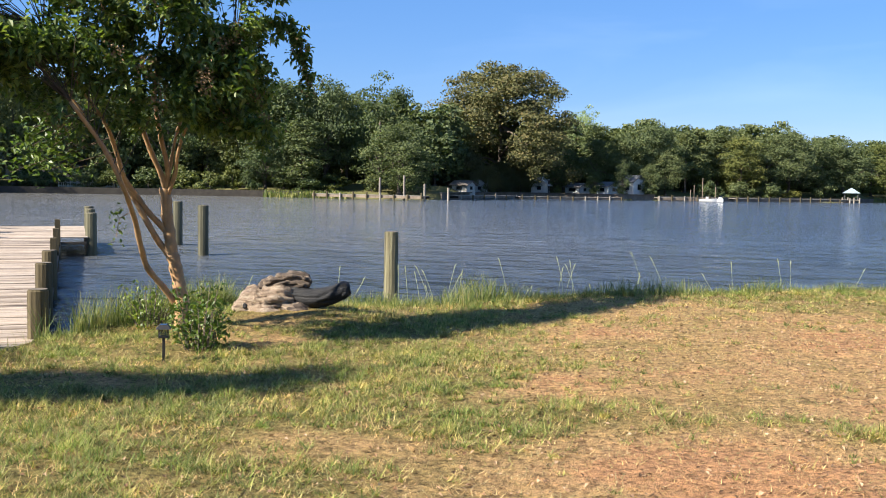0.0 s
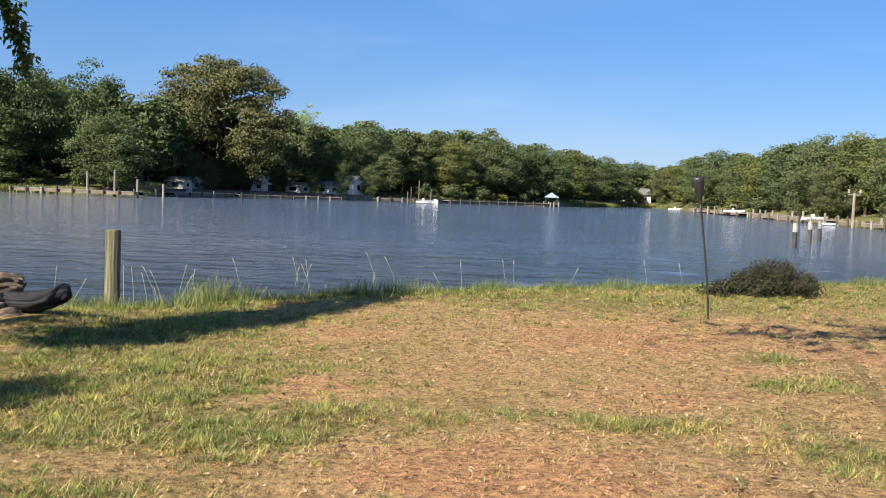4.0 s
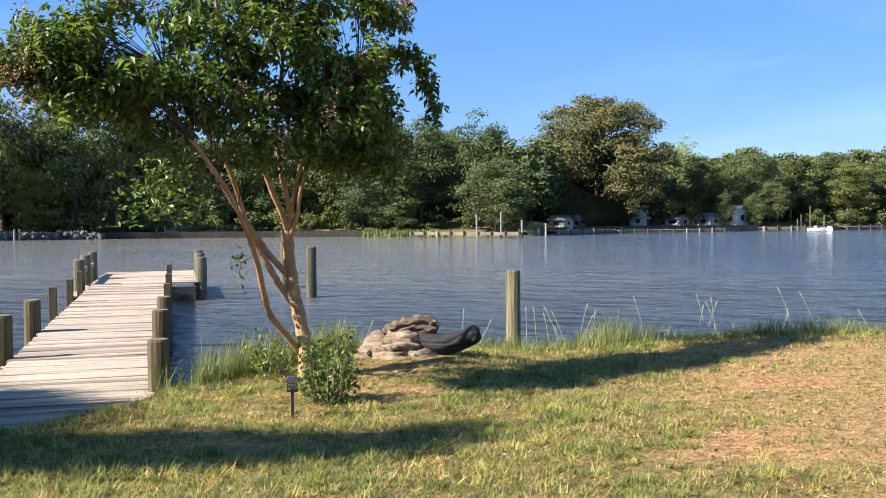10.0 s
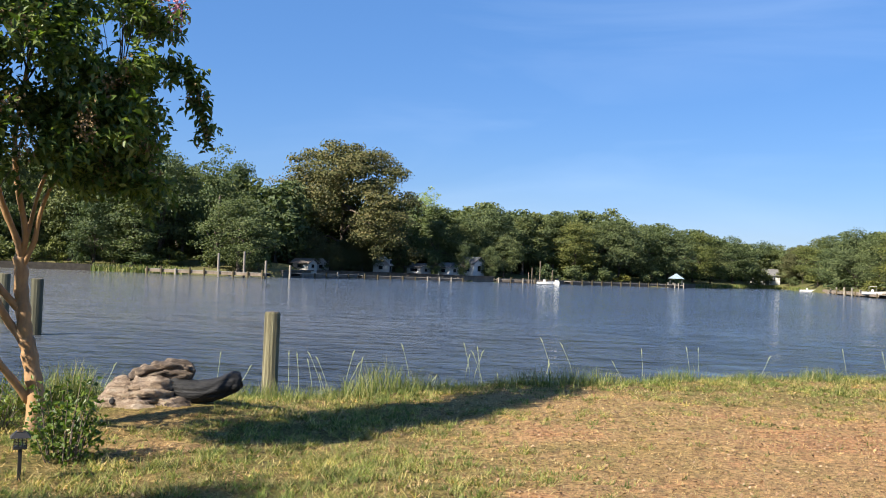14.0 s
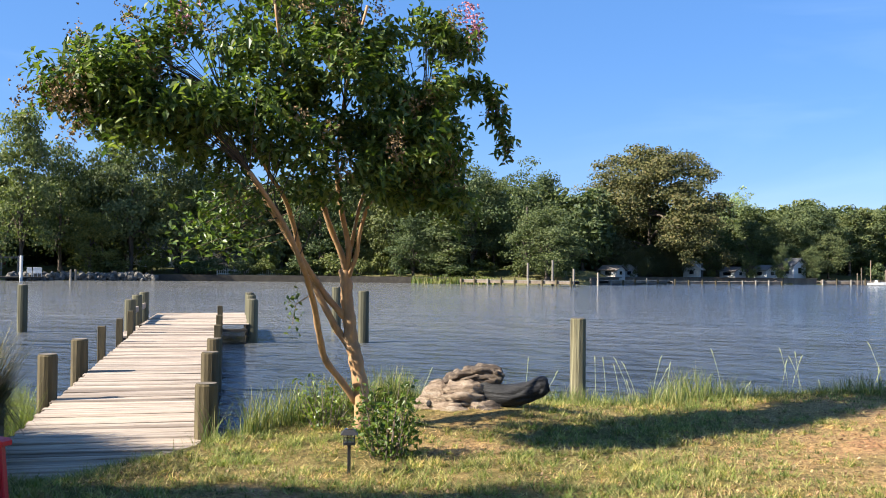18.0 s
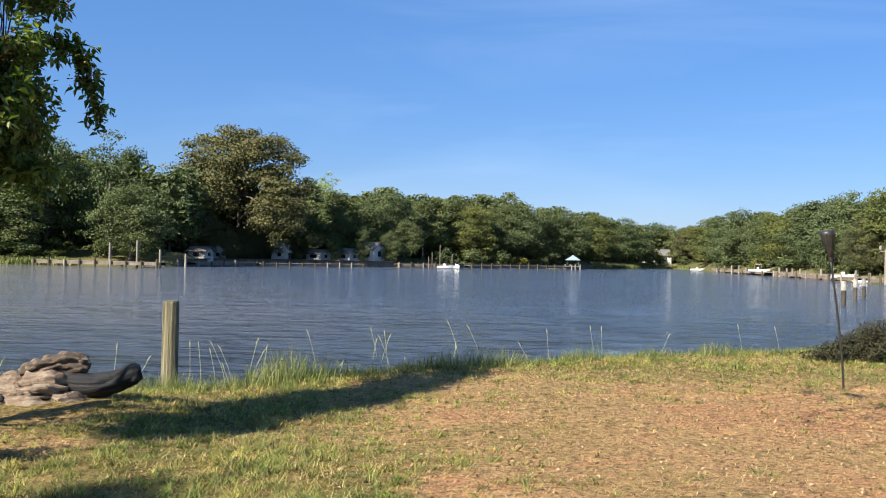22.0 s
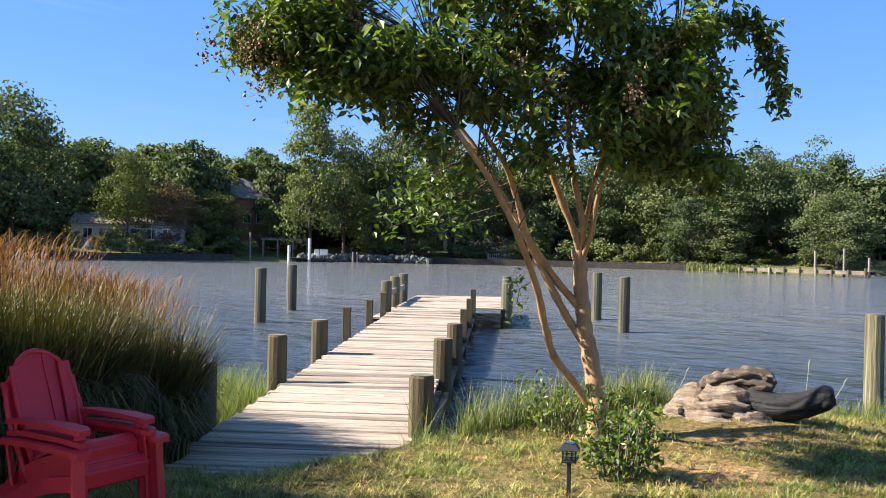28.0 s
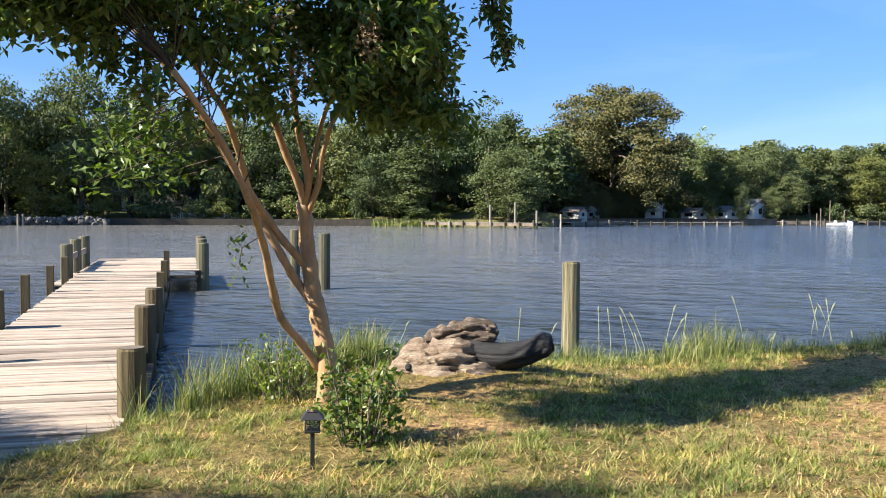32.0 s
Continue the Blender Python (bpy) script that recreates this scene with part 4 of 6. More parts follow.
# along the dock: metres out, across, top height, radius
for s, w, z, r in ((-0.1, 1.83, 0.33, 0.11), (3.3, 1.8, 0.33, 0.115), (5.7, 1.82, 0.33, 0.115)):
    post("piling", dock_at(s, w), r, z, M["piling"], PILING, "pilings along the dock")
for s, w, z, r in ((0.05, -0.16, 0.36, 0.13), (2.64, -0.1, 0.38, 0.115), (5.3, -0.12, 0.36, 0.12)):
    post("piling", dock_at(s, w), r, z, M["piling"], PILING, "pilings along the dock")
for s, w, z in ((7.4, -0.07, 0.42), (10.1, -0.07, 0.4), (12.2, -0.07, 0.45), (8.6, 1.83, 0.36), (11.4, 1.83, 0.4), (13.8, 1.83, 0.5)):
    post("square_post", dock_at(s, w), 0.062, z, M["piling"], "squared grey post bolted to the dock's edge", "squared posts along the dock", square=True)
for s, w, z, r in ((15.1, 2.62, 0.61, 0.14), (16.8, 2.62, 0.66, 0.13), (18.6, 2.62, 0.68, 0.13), (14.7, -0.32, 0.61, 0.13), (16.7, -0.34, 0.66, 0.13), (18.8, -0.34, 0.68, 0.13)):
    post("head_piling", dock_at(s, w), r, z, M["green_piling"], "greenish treated piling at the head of the dock", "pilings at the dock head")
for x, y, z in ((-8.65, 27.35, 0.84), (-6.7, 23.65, 0.84), (-14.82, 19.95, 0.845), (-16.95, 24.05, 0.85)):
    post("mooring_post", Vector((x, y, 0)), 0.14, z, M["green_piling"], "lone greenish mooring piling standing in the water", "mooring pilings")
for x, y, h in ((28.6, 39.8, 0.75), (33.3, 45.4, 0.75), (35.9, 48.2, 0.75), (48.9, 58.2, 0.9), (33.2, 38.0, 0.75)):
    old = post("mooring_post", Vector((x, y, 0)), 0.11, h - 0.1, M["dark_wood"], "old mooring piling with a whitened top far out", "far mooring pilings")
    part("white_top", log_post(bmesh.new(), 0.12, h - 0.5, h - 0.07, 12), M["bird_white"], old, "bird-whitened top")
# the lone post on the bank
post("bank_post", Vector((-0.56, 14.1, 0)), 0.115, 0.745, M["cracked_post"], "cracked old timber post standing in the bank grass", "", z0=-1.4)


# ---- the yard: tree, shrub, log ----
def ground_at(x, y):
    return float(land_z(x, y))


TREE_Y = 8.76


EYE_T = Vector((0.0, 1.4, 1.43))       # whence the tree's outline is known


def at_depth(x, z, y):
    """The place at the depth y that lies behind or before (x, z) of the tree's middle plane."""
    f = (y - EYE_T.y) / (TREE_Y - EYE_T.y)
    return Vector((EYE_T.x + (x - EYE_T.x) * f, y, EYE_T.z + (z - EYE_T.z) * f))


def stem(bm, flat, depth, r0, r1, seg=9):
    """A stem through (x, z) points, that leans away by depth towards its end."""
    n = len(flat)
    line = bend([at_depth(x, z, TREE_Y + depth * (k / (n - 1)) ** 1.3) for k, (x, z) in enumerate(flat)], 4)
    return tube(bm, line, [lerp(r0, r1, k / (len(line) - 1)) * (1 + 0.08 * math.sin(k * 1.9)) for k in range(len(line))], seg, wobble=0.12), line


# masses of foliage in the crown: place, then half its width and half its height
CROWN = [(-4.11, 6.41, 2.80, 0.22, 0.12), (-3.88, 6.59, 2.90, 0.46, 0.27), (-3.48, 6.92, 3.15, 0.57, 0.37), (-3.56, 6.86, 2.59, 0.59, 0.34), (-3.08, 7.49, 3.53, 0.59, 0.42),
         (-2.99, 7.32, 2.82, 0.65, 0.45), (-2.53, 7.98, 3.58, 0.53, 0.46), (-2.45, 7.77, 2.73, 0.67, 0.55), (-1.92, 8.20, 2.55, 0.60, 0.41), (-2.15, 8.38, 3.66, 0.33, 0.48),
         (-1.54, 8.99, 3.79, 0.34, 0.24), (-1.66, 8.41, 3.10, 0.37, 0.14), (-1.63, 8.43, 2.73, 0.37, 0.32), (-3.06, 7.27, 2.12, 0.35, 0.24), (-2.95, 8.49, 4.43, 0.85, 0.41),
         (-2.35, 9.16, 4.61, 0.36, 0.35), (-3.32, 7.05, 2.87, 0.60, 0.42), (-2.29, 7.90, 3.15, 0.57, 0.35), (-1.49, 8.55, 2.45, 0.24, 0.24), (-2.19, 7.97, 2.20, 0.57, 0.20),
         (-1.40, 8.52, 2.12, 0.24, 0.20), (-1.66, 8.44, 2.22, 0.32, 0.18), (-1.62, 8.40, 2.72, 0.30, 0.28), (-1.90, 8.30, 2.80, 0.36, 0.28)]


def build_myrtle():
    t = thing("crape_myrtle", Matrix.Translation((-2.31, TREE_Y, ground_at(-2.31, TREE_Y))), "multi-stemmed crape myrtle with smooth tan bark and glossy leaves", "tree")
    inv = t.matrix_basis.inverted()
    rng = np.random.default_rng(21)
    ends = []

    def limb(name, flat, depth, r0, r1, parent):
        bm, line = stem(bmesh.new(), flat, depth, r0 * (1.0 if name == "trunk" else 0.85), r1)
        bmesh.ops.transform(bm, matrix=inv, verts=bm.verts)
        ends.extend(line[len(line) // 3:])
        return part(name, bm, M["myrtle_bark"], parent, smooth=True)

    trunk = limb("trunk", [(-2.31, -0.2), (-2.29, 0.18), (-2.33, 0.4), (-2.37, 0.62), (-2.41, 0.75), (-2.43, 0.93), (-2.46, 1.15), (-2.47, 1.33), (-2.49, 1.46)], 0.0, 0.082, 0.056, t)
    ends.clear()
    limb("limb", [(-2.35, 0.16), (-2.51, 0.36), (-2.68, 0.56), (-2.75, 0.79), (-2.81, 1.06), (-2.88, 1.28), (-2.97, 1.5), (-3.2, 1.95), (-3.6, 2.5)], -1.8, 0.044, 0.018, trunk)
    limb("limb", [(-2.44, 0.95), (-2.66, 1.17), (-2.79, 1.35), (-2.94, 1.56), (-3.03, 1.86), (-3.15, 2.18), (-3.28, 2.36), (-3.5, 2.7), (-3.9, 3.3)], -1.5, 0.042, 0.014, trunk)
    limb("limb", [(-2.4, 0.66), (-2.54, 0.84), (-2.6, 0.93), (-2.7, 1.1), (-2.8, 1.28), (-2.98, 1.6), (-3.28, 2.06), (-3.49, 2.38), (-3.7, 2.61), (-3.95, 2.88), (-4.3, 3.15), (-4.7, 3.3)], -0.8, 0.046, 0.01, trunk)
    limb("limb", [(-2.48, 1.42), (-2.52, 1.59), (-2.64, 1.86), (-2.77, 2.21), (-2.87, 2.5), (-2.97, 2.79), (-3.07, 3.02), (-3.2, 3.6), (-3.3, 4.2)], -1.2, 0.04, 0.012, trunk)
    limb("limb", [(-2.48, 1.42), (-2.45, 1.66), (-2.54, 2.08), (-2.59, 2.5), (-2.56, 2.77), (-2.5, 3.3), (-2.3, 4.1)], -0.8, 0.038, 0.012, trunk)
    limb("limb", [(-2.46, 1.36), (-2.37, 1.6), (-2.34, 1.82), (-2.27, 2.05), (-2.19, 2.2), (-2.0, 2.6), (-1.7, 3.1)], -0.5, 0.032, 0.01, trunk)
    limb("limb", [(-2.47, 1.4), (-2.42, 1.7), (-2.3, 2.2), (-2.0, 2.7), (-1.75, 3.05), (-1.5, 3.17)], -0.4, 0.026, 0.008, trunk)
    # sprays: twigs with paired leaves that reach out from the limbs
    tips, ways = [], []
    for cx, cy, cz, rx, rz in CROWN:
        want = int(28 + 150 * rx * (0.45 + rz))
        while want > 0:
            q = rng.normal(0, 1, 3)
            q = q / np.linalg.norm(q) * rng.random() ** 0.42
            p = Vector((cx + q[0] * rx, cy + q[1] * max(0.4, rx * 1.15), cz + q[2] * rz))
            want -= 1
            if noise.noise(Vector((p.x * 2.1, p.y * 1.3, p.z * 2.4))) < (-0.06 if p.x < -2.0 else -0.14):
                continue
            tips.append(p)
            ways.append(Vector((q[0], q[1], q[2] * 0.6 + 0.25)) + Vector(rng.normal(0, 0.55, 3)))
    # the long bough that arches out and hangs
    hang = bend([(-2.09, 8.90, 3.17), (-1.63, 8.90, 3.19), (-1.30, 8.90, 3.29), (-1.10, 8.90, 3.17), (-1.02, 8.90, 2.98), (-0.94, 8.90, 2.64)], 7)
    for a, b in zip(hang, hang[1:]):
        tips.append(b + Vector(rng.normal(0, 0.02, 3)))
        ways.append((b - a).normalized() + Vector(rng.normal(0, 0.45, 3)))
    part("limb", tube(bmesh.new(), [inv @ q for q in hang], [lerp(0.009, 0.003, k / (len(hang) - 1)) for k in range(len(hang))], 5), M["myrtle_bark"], trunk, smooth=True)
    tips, ways = np.array(tips), unit(np.array(ways))
    twigs = bmesh.new()
    pts_end = np.array(ends)
    for k in range(0, len(tips) - len(hang), 4):
        p = Vector(tips[k])
        e = Vector(pts_end[np.argmin(np.linalg.norm(pts_end - tips[k] + np.array([0, 0, 0.35]), axis=1))])
        if 0.12 < (p - e).length < 1.3:
            tube(twigs, [inv @ e, inv @ (lerp(e, p, 0.55) + Vector((0, 0, 0.2 * (p - e).length))), inv @ p], [0.005, 0.003, 0.002], 4, False)
        tube(twigs, [inv @ (p - Vector(ways[k]) * 0.16), inv @ (p + Vector(ways[k]) * 0.2)], [0.003, 0.002], 3, False)
    # leaves stand in pairs along each spray and droop a little
    count = 24
    reach = np.where(np.arange(len(tips)) < len(tips) - len(hang) + 1, 1.0, 0.75)[:, None]
    s = np.tile(np.linspace(-0.17, 0.21, count), (len(tips), 1)) * reach + rng.normal(0, 0.008, (len(tips), count))
    side = unit(np.cross(ways, rng.normal(0, 1, ways.shape)))
    other = np.cross(ways, side)
    sign = np.where(np.arange(count) % 2, 1.0, -1.0)[None, :, None]
    turned = np.where((np.arange(count) // 2) % 2, 1.0, 0.0)[None, :, None]
    out = sign * (side[:, None] * (1 - turned) + other[:, None] * turned)
    c = tips[:, None] + ways[:, None] * s[..., None] + out * (0.042 * reach[..., None]) + rng.normal(0, 0.016, (len(tips), count, 3))
    c[..., 2] -= 0.012
    along = unit(out + 0.45 * ways[:, None] + np.array([0, 0, -0.25]) + rng.normal(0, 0.25, c.shape)).reshape(-1, 3)
    c = c.reshape(-1, 3)
    lie = unit(np.cross(along, np.cross(np.tile([0.0, 0.0, 1.0], (len(c), 1)) + rng.normal(0, 0.4, c.shape), along)))
    across = np.cross(lie, along)
    ln, wd = 0.09 * rng.uniform(0.7, 1.25, (len(c), 1)), 0.046 * rng.uniform(0.75, 1.25, (len(c), 1))
    mid = c - along * ln * 0.06
    v = np.stack([c - along * ln / 2, mid + across * wd / 2 + lie * wd * 0.14, c + along * ln / 2 - lie * ln * 0.1, mid - across * wd / 2 + lie * wd * 0.14], 1).reshape(-1, 3)
    vs, fs = [v], [np.arange(len(v)).reshape(-1, 4)]
    part("twig_mass", twigs, M["twig"], t)["kind"] = "stuff"
    v = np.concatenate(vs)
    v = v - np.array(t.matrix_basis.translation)
    sheet("foliage", v, np.concatenate(fs), M["myrtle_leaf"], t)
    # dry seed heads at the ends of the boughs
    heads = []
    for k in range(34):
        cx, cy, cz, rx, rz = CROWN[k % len(CROWN)]
        heads.append(Vector((cx + rng.uniform(-0.8, 0.8) * rx, cy - rng.uniform(0.3, 1.0) * rx, cz + rng.uniform(-0.6, 0.9) * rz)))
    heads += [Vector(q) for q in ((-1.02, 8.90, 2.98), (-0.94, 8.90, 2.64), (-4.15, 6.4, 2.85), (-4.05, 6.45, 2.7))]
    for p in heads:
        n = 60
        c = np.array(inv @ p) + rng.normal(0, 1, (n, 3)) * np.array([0.05, 0.05, 0.07])
        v, f = leaf_cloud(rng, c, rng.normal(0, 1, (n, 3)), 0.028, 0.025, 0.4)
        seeds = sheet("seed_head", v, f, M["seed"], t)
        seeds["label"], seeds["kind"] = "dry brown seed cluster", "stuff"
    for p in ((-2.21, 8.90, 4.47), (-2.23, 8.90, 4.31), (-1.30, 8.90, 3.97), (-1.24, 8.90, 3.78), (-3.4, 7.1, 3.5)):
        n = 90
        c = np.array(inv @ Vector(p)) + rng.normal(0, 1, (n, 3)) * np.array([0.05, 0.05, 0.09])
        v, f = leaf_cloud(rng, c, rng.normal(0, 1, (n, 3)), 0.032, 0.03, 0.5)
        sheet("blossom", v, f, M["blossom"], t)["label"] = "pink blossom cluster"
    # young light shoots under the crown
    low = [(rng.uniform(-3.75, -3.1), rng.uniform(1.55, 2.15), 7.9 + rng.uniform(-0.3, 0.3)) for k in range(20)]
    cs = np.concatenate([np.array(p) + rng.normal(0, 1, (26, 3)) * np.array([0.1, 0.09, 0.07]) for p in ((x, y, z) for x, z, y in low)]) - np.array(t.matrix_basis.translation)
    v, f = leaf_cloud(rng, cs, np.tile([0.1, -0.2, 0.9], (len(cs), 1)), 0.075, 0.042, 0.2, 0.2, 0.6)
    sheet("young_growth", v, f, M["shrub_leaf"], t)["kind"] = "stuff"
    bm = bmesh.new()
    for x, z, y in low:
        e = min(ends, key=lambda q: (Vector(q) - Vector((x, y, z))).length)
        tube(bm, [inv @ Vector(e), inv @ Vector((x, y, z))], [0.005, 0.002], 4, False)
    part("shoot_mass", bm, M["twig"], t)["kind"] = "stuff"
    # a leafy sprig low on the stem
    bm = bmesh.new()
    tube(bm, [inv @ Vector(q) for q in ((-2.74, TREE_Y - 0.3, 1.2), (-2.85, TREE_Y - 0.36, 1.12), (-2.88, TREE_Y - 0.38, 0.92))], [0.005, 0.004, 0.002], 4, False)
    part("sprig", bm, M["myrtle_bark"], t)
    c = np.array([(-2.85, TREE_Y - 0.36, 1.08)]) + rng.normal(0, 1, (34, 3)) * np.array([0.05, 0.05, 0.11]) - np.array(t.matrix_basis.translation)
    v, f = leaf_cloud(rng, c, rng.normal(0, 1, (34, 3)), 0.06, 0.036, 0.2)
    sheet("sprig_leaves", v, f, M["shrub_leaf"], t)
    return t


myrtle = build_myrtle()
# its like stands behind the ornamental grass and throws its shade on the lawn
twin = copy_thing(myrtle, Matrix.Translation((-8.4, 2.1, 0.0)) @ Euler((0, 0, 2.4)).to_matrix().to_4x4() @ Matrix.Diagonal((0.66, 0.78, 1.3, 1)))
twin["label"] = "second crape myrtle whose crown shades the lawn"


def build_shade_tree():
    """A tall tree behind the walk; one long limb reaches out over the lawn and shades it."""
    t = tree("shade_tree", 91, 9.5, 5.0, 4.0, "round", M["dark_far"], Matrix.Translation((-5.6, -6.0, 0.0)), "tall leafy tree standing behind the lawn's edge", 0.3, 120)
    rng = np.random.default_rng(92)
    line = bend([(0.0, 0.0, 5.0), (2.0, 3.4, 6.0), (4.0, 6.9, 6.5), (5.9, 10.3, 6.4)], 5)
    part("limb", tube(bmesh.new(), line, [0.012 + 0.09 * (1 - k / (len(line) - 1)) ** 4 for k in range(len(line))], 7), M["bark"], t, "long limb that reaches over the lawn", smooth=True)
    n = 420
    c = np.array([5.9, 10.1, 6.4]) + rng.normal(0, 1, (n, 3)) * np.array([0.95, 0.5, 0.2])
    c = c[[noise.noise(Vector(q) * 1.4) > -0.05 for q in c]]
    v, f = leaf_cloud(rng, c, rng.normal(0, 1, c.shape), 0.2, 0.13, 0.3)
    sheet("limb_foliage", v, f, M["dark_far"], t)
    return t


build_shade_tree()


def build_shrub(name, x, y, w, h, count, leaf, mat, label, seed, stems=26, dark=False):
    """A bushy shrub of upright leafy shoots."""
    t = thing(name, Matrix.Translation((x, y, ground_at(x, y))), label, "shrub")
    rng = np.random.default_rng(seed)
    bm = bmesh.new()
    vs, fs, at = [], [], 0
    for k in range(stems):
        a, q = rng.uniform(0, 6.28), math.sqrt(rng.random())
        foot = Vector((math.cos(a) * q * w * 0.2, math.sin(a) * q * w * 0.2, -0.03))
        tip = Vector((math.cos(a) * q * w * 0.52, math.sin(a) * q * w * 0.45, h * (1.0 - (0.8 if dark else 0.35) * q * q) * (rng.uniform(0.8, 1.05) if dark else rng.uniform(0.5, 1.2))))
        tube(bm, [foot, lerp(foot, tip, 0.5) + Vector((0, 0, 0.08 * h)), tip], [0.006, 0.004, 0.002], 4, False)
        n = count // stems
        s = rng.uniform(0.15, 1.02, (n, 1))
        c = np.array(foot) + (np.array(tip) - np.array(foot)) * s + rng.normal(0, 0.05 + 0.03 * w, (n, 3)) * (1.2 - 0.85 * s)
        c[:, 2] = np.maximum(c[:, 2], 0.02)
        v, f = leaf_cloud(rng, c, c * np.array([1, 1, 0.4]) + np.array([0, -0.1, 0.3]), leaf, leaf * 0.55, 0.22, 0.1, 0.6)
        vs.append(v)
        fs.append(f + at)
        at += len(v)
    part("shoot_mass", bm, M["bark"], t)["kind"] = "stuff"
    sheet("leaves", np.concatenate(vs), np.concatenate(fs), mat, t)
    return t


build_shrub("shrub", -1.74, 7.6, 0.66, 0.68, 900, 0.056, M["shrub_leaf"], "bright green leafy shrub growing round the myrtle's foot", 4)
build_shrub("shrub", -2.7, 8.9, 0.75, 0.5, 420, 0.05, M["shrub_leaf"], "loose light green shrub beside the myrtle's trunk", 8)
build_shrub("vine_mound", 10.25, 13.0, 1.75, 0.62, 15000, 0.042, M["vine_leaf"], "low dark mound of tangled vines on the bank", 6, 130, True)
build_shrub("vine_mound", 9.3, 12.9, 1.1, 0.24, 1800, 0.05, M["vine_leaf"], "low brownish end of the vine mound", 9, 40, True)


def build_log():
    t = thing("driftwood_log", Matrix.Translation((-1.36, 9.95, -0.04)) @ Matrix.Diagonal((0.96, 1.05, 1.12, 1)), "old driftwood stump with pale wood and a charred limb", "log")

    def lump(name, pts, radii, squash, mat, label, seed, rough=0.16):
        bm = bmesh.new()
        line = bend(pts, 12)
        rr = np.interp(np.linspace(0, 1, len(line)), np.linspace(0, 1, len(radii)), radii)
        tube(bm, line, list(rr), 56)
        for v in bm.verts:
            q = v.co.copy()
            c = min(line, key=lambda s: (s - q).length)
            out = (q - c)
            grain = noise.noise(Vector((q.x * 3, q.y * 11, q.z * 11)) + Vector((seed, 0, 0))) * 0.6 + noise.noise(q * 5 + Vector((0, seed, 0))) + 0.55 * noise.noise(Vector((q.x * 4, q.y * 22, q.z * 22))) + 0.45 * noise.noise(Vector((q.x * 16, q.y * 40, q.z * 40)))
            grain -= 1.3 * max(0.0, 0.16 - abs(noise.noise(Vector((q.x * 2.2, q.y * 9, q.z * 9)) + Vector((seed, seed, 0))))) / 0.16
            v.co = c + Vector((out.x, out.y, out.z * squash)) * (1 + rough * grain)
        bmesh.ops.smooth_vert(bm, verts=bm.verts, factor=0.05, use_axis_x=True, use_axis_y=True, use_axis_z=True)
        return part(name, bm, mat, t, label, smooth=True)

    pale = two_tone("pale_driftwood", (0.12, 0.08, 0.055), (0.42, 0.31, 0.22), 3.2, 0.9, (1.5, 8, 8), 1.0, 14, third=(0.62, 0.52, 0.4), vary=None, dist=0.05)
    grey = two_tone("grey_driftwood", (0.02, 0.017, 0.015), (0.1, 0.075, 0.058), 3.4, 0.9, (1.2, 6, 6), 0.9, 12, third=(0.34, 0.26, 0.18), vary=None, dist=0.03)
    char = two_tone("charred_wood", (0.008, 0.008, 0.009), (0.03, 0.029, 0.029), 2.5, 0.6, (1.5, 8, 8), 0.8, 9, vary=None, dist=0.02)
    lump("trunk", [(-0.7, -0.05, -0.04), (-0.52, -0.06, 0.03), (-0.25, -0.05, 0.09), (0.0, -0.03, 0.11), (0.18, 0.02, 0.07), (0.35, 0.08, -0.02)], [0.07, 0.16, 0.2, 0.205, 0.17, 0.08], 1.0, pale, "bleached pale trunk of the stump", 1.0, 0.3)
    lump("upper_limb", [(-0.5, 0.08, 0.14), (-0.22, 0.05, 0.29), (0.0, 0.0, 0.345), (0.17, -0.03, 0.35), (0.29, -0.04, 0.31)], [0.06, 0.1, 0.125, 0.11, 0.06], 0.8, grey, "grey split limb on the stump", 2.0, 0.4)
    lump("charred_limb", [(-0.1, 0.02, 0.22), (0.1, -0.05, 0.19), (0.3, -0.08, 0.165), (0.52, -0.08, 0.19), (0.72, -0.07, 0.255), (0.8, -0.06, 0.275)], [0.06, 0.1, 0.115, 0.115, 0.105, 0.07], 0.95, char, "blackened smooth limb", 3.0, 0.1)
    lump("root", [(-0.05, -0.18, 0.02), (0.2, -0.18, 0.0), (0.5, -0.12, -0.06), (0.8, -0.05, -0.14)], [0.07, 0.1, 0.08, 0.03], 0.8, grey, "earthy root under the limb", 4.0, 0.5)
    lump("root", [(-0.5, -0.2, -0.04), (-0.2, -0.24, 0.0), (0.12, -0.23, -0.06)], [0.06, 0.1, 0.05], 0.9, pale, "", 5.0, 0.4)
    lump("root", [(0.3, -0.15, -0.04), (0.55, -0.2, -0.1), (0.9, -0.2, -0.16)], [0.05, 0.06, 0.02], 0.8, char, "", 6.0, 0.5)
    bm = bmesh.new()
    bmesh.ops.create_uvsphere(bm, u_segments=10, v_segments=6, radius=0.032, matrix=Matrix.Translation((-0.5, -0.225, 0.07)) @ Matrix.Diagonal((1, 0.35, 1, 1)))
    part("knot_hole", bm, char, t, "dark knot hole", smooth=True)
    return t


build_log()


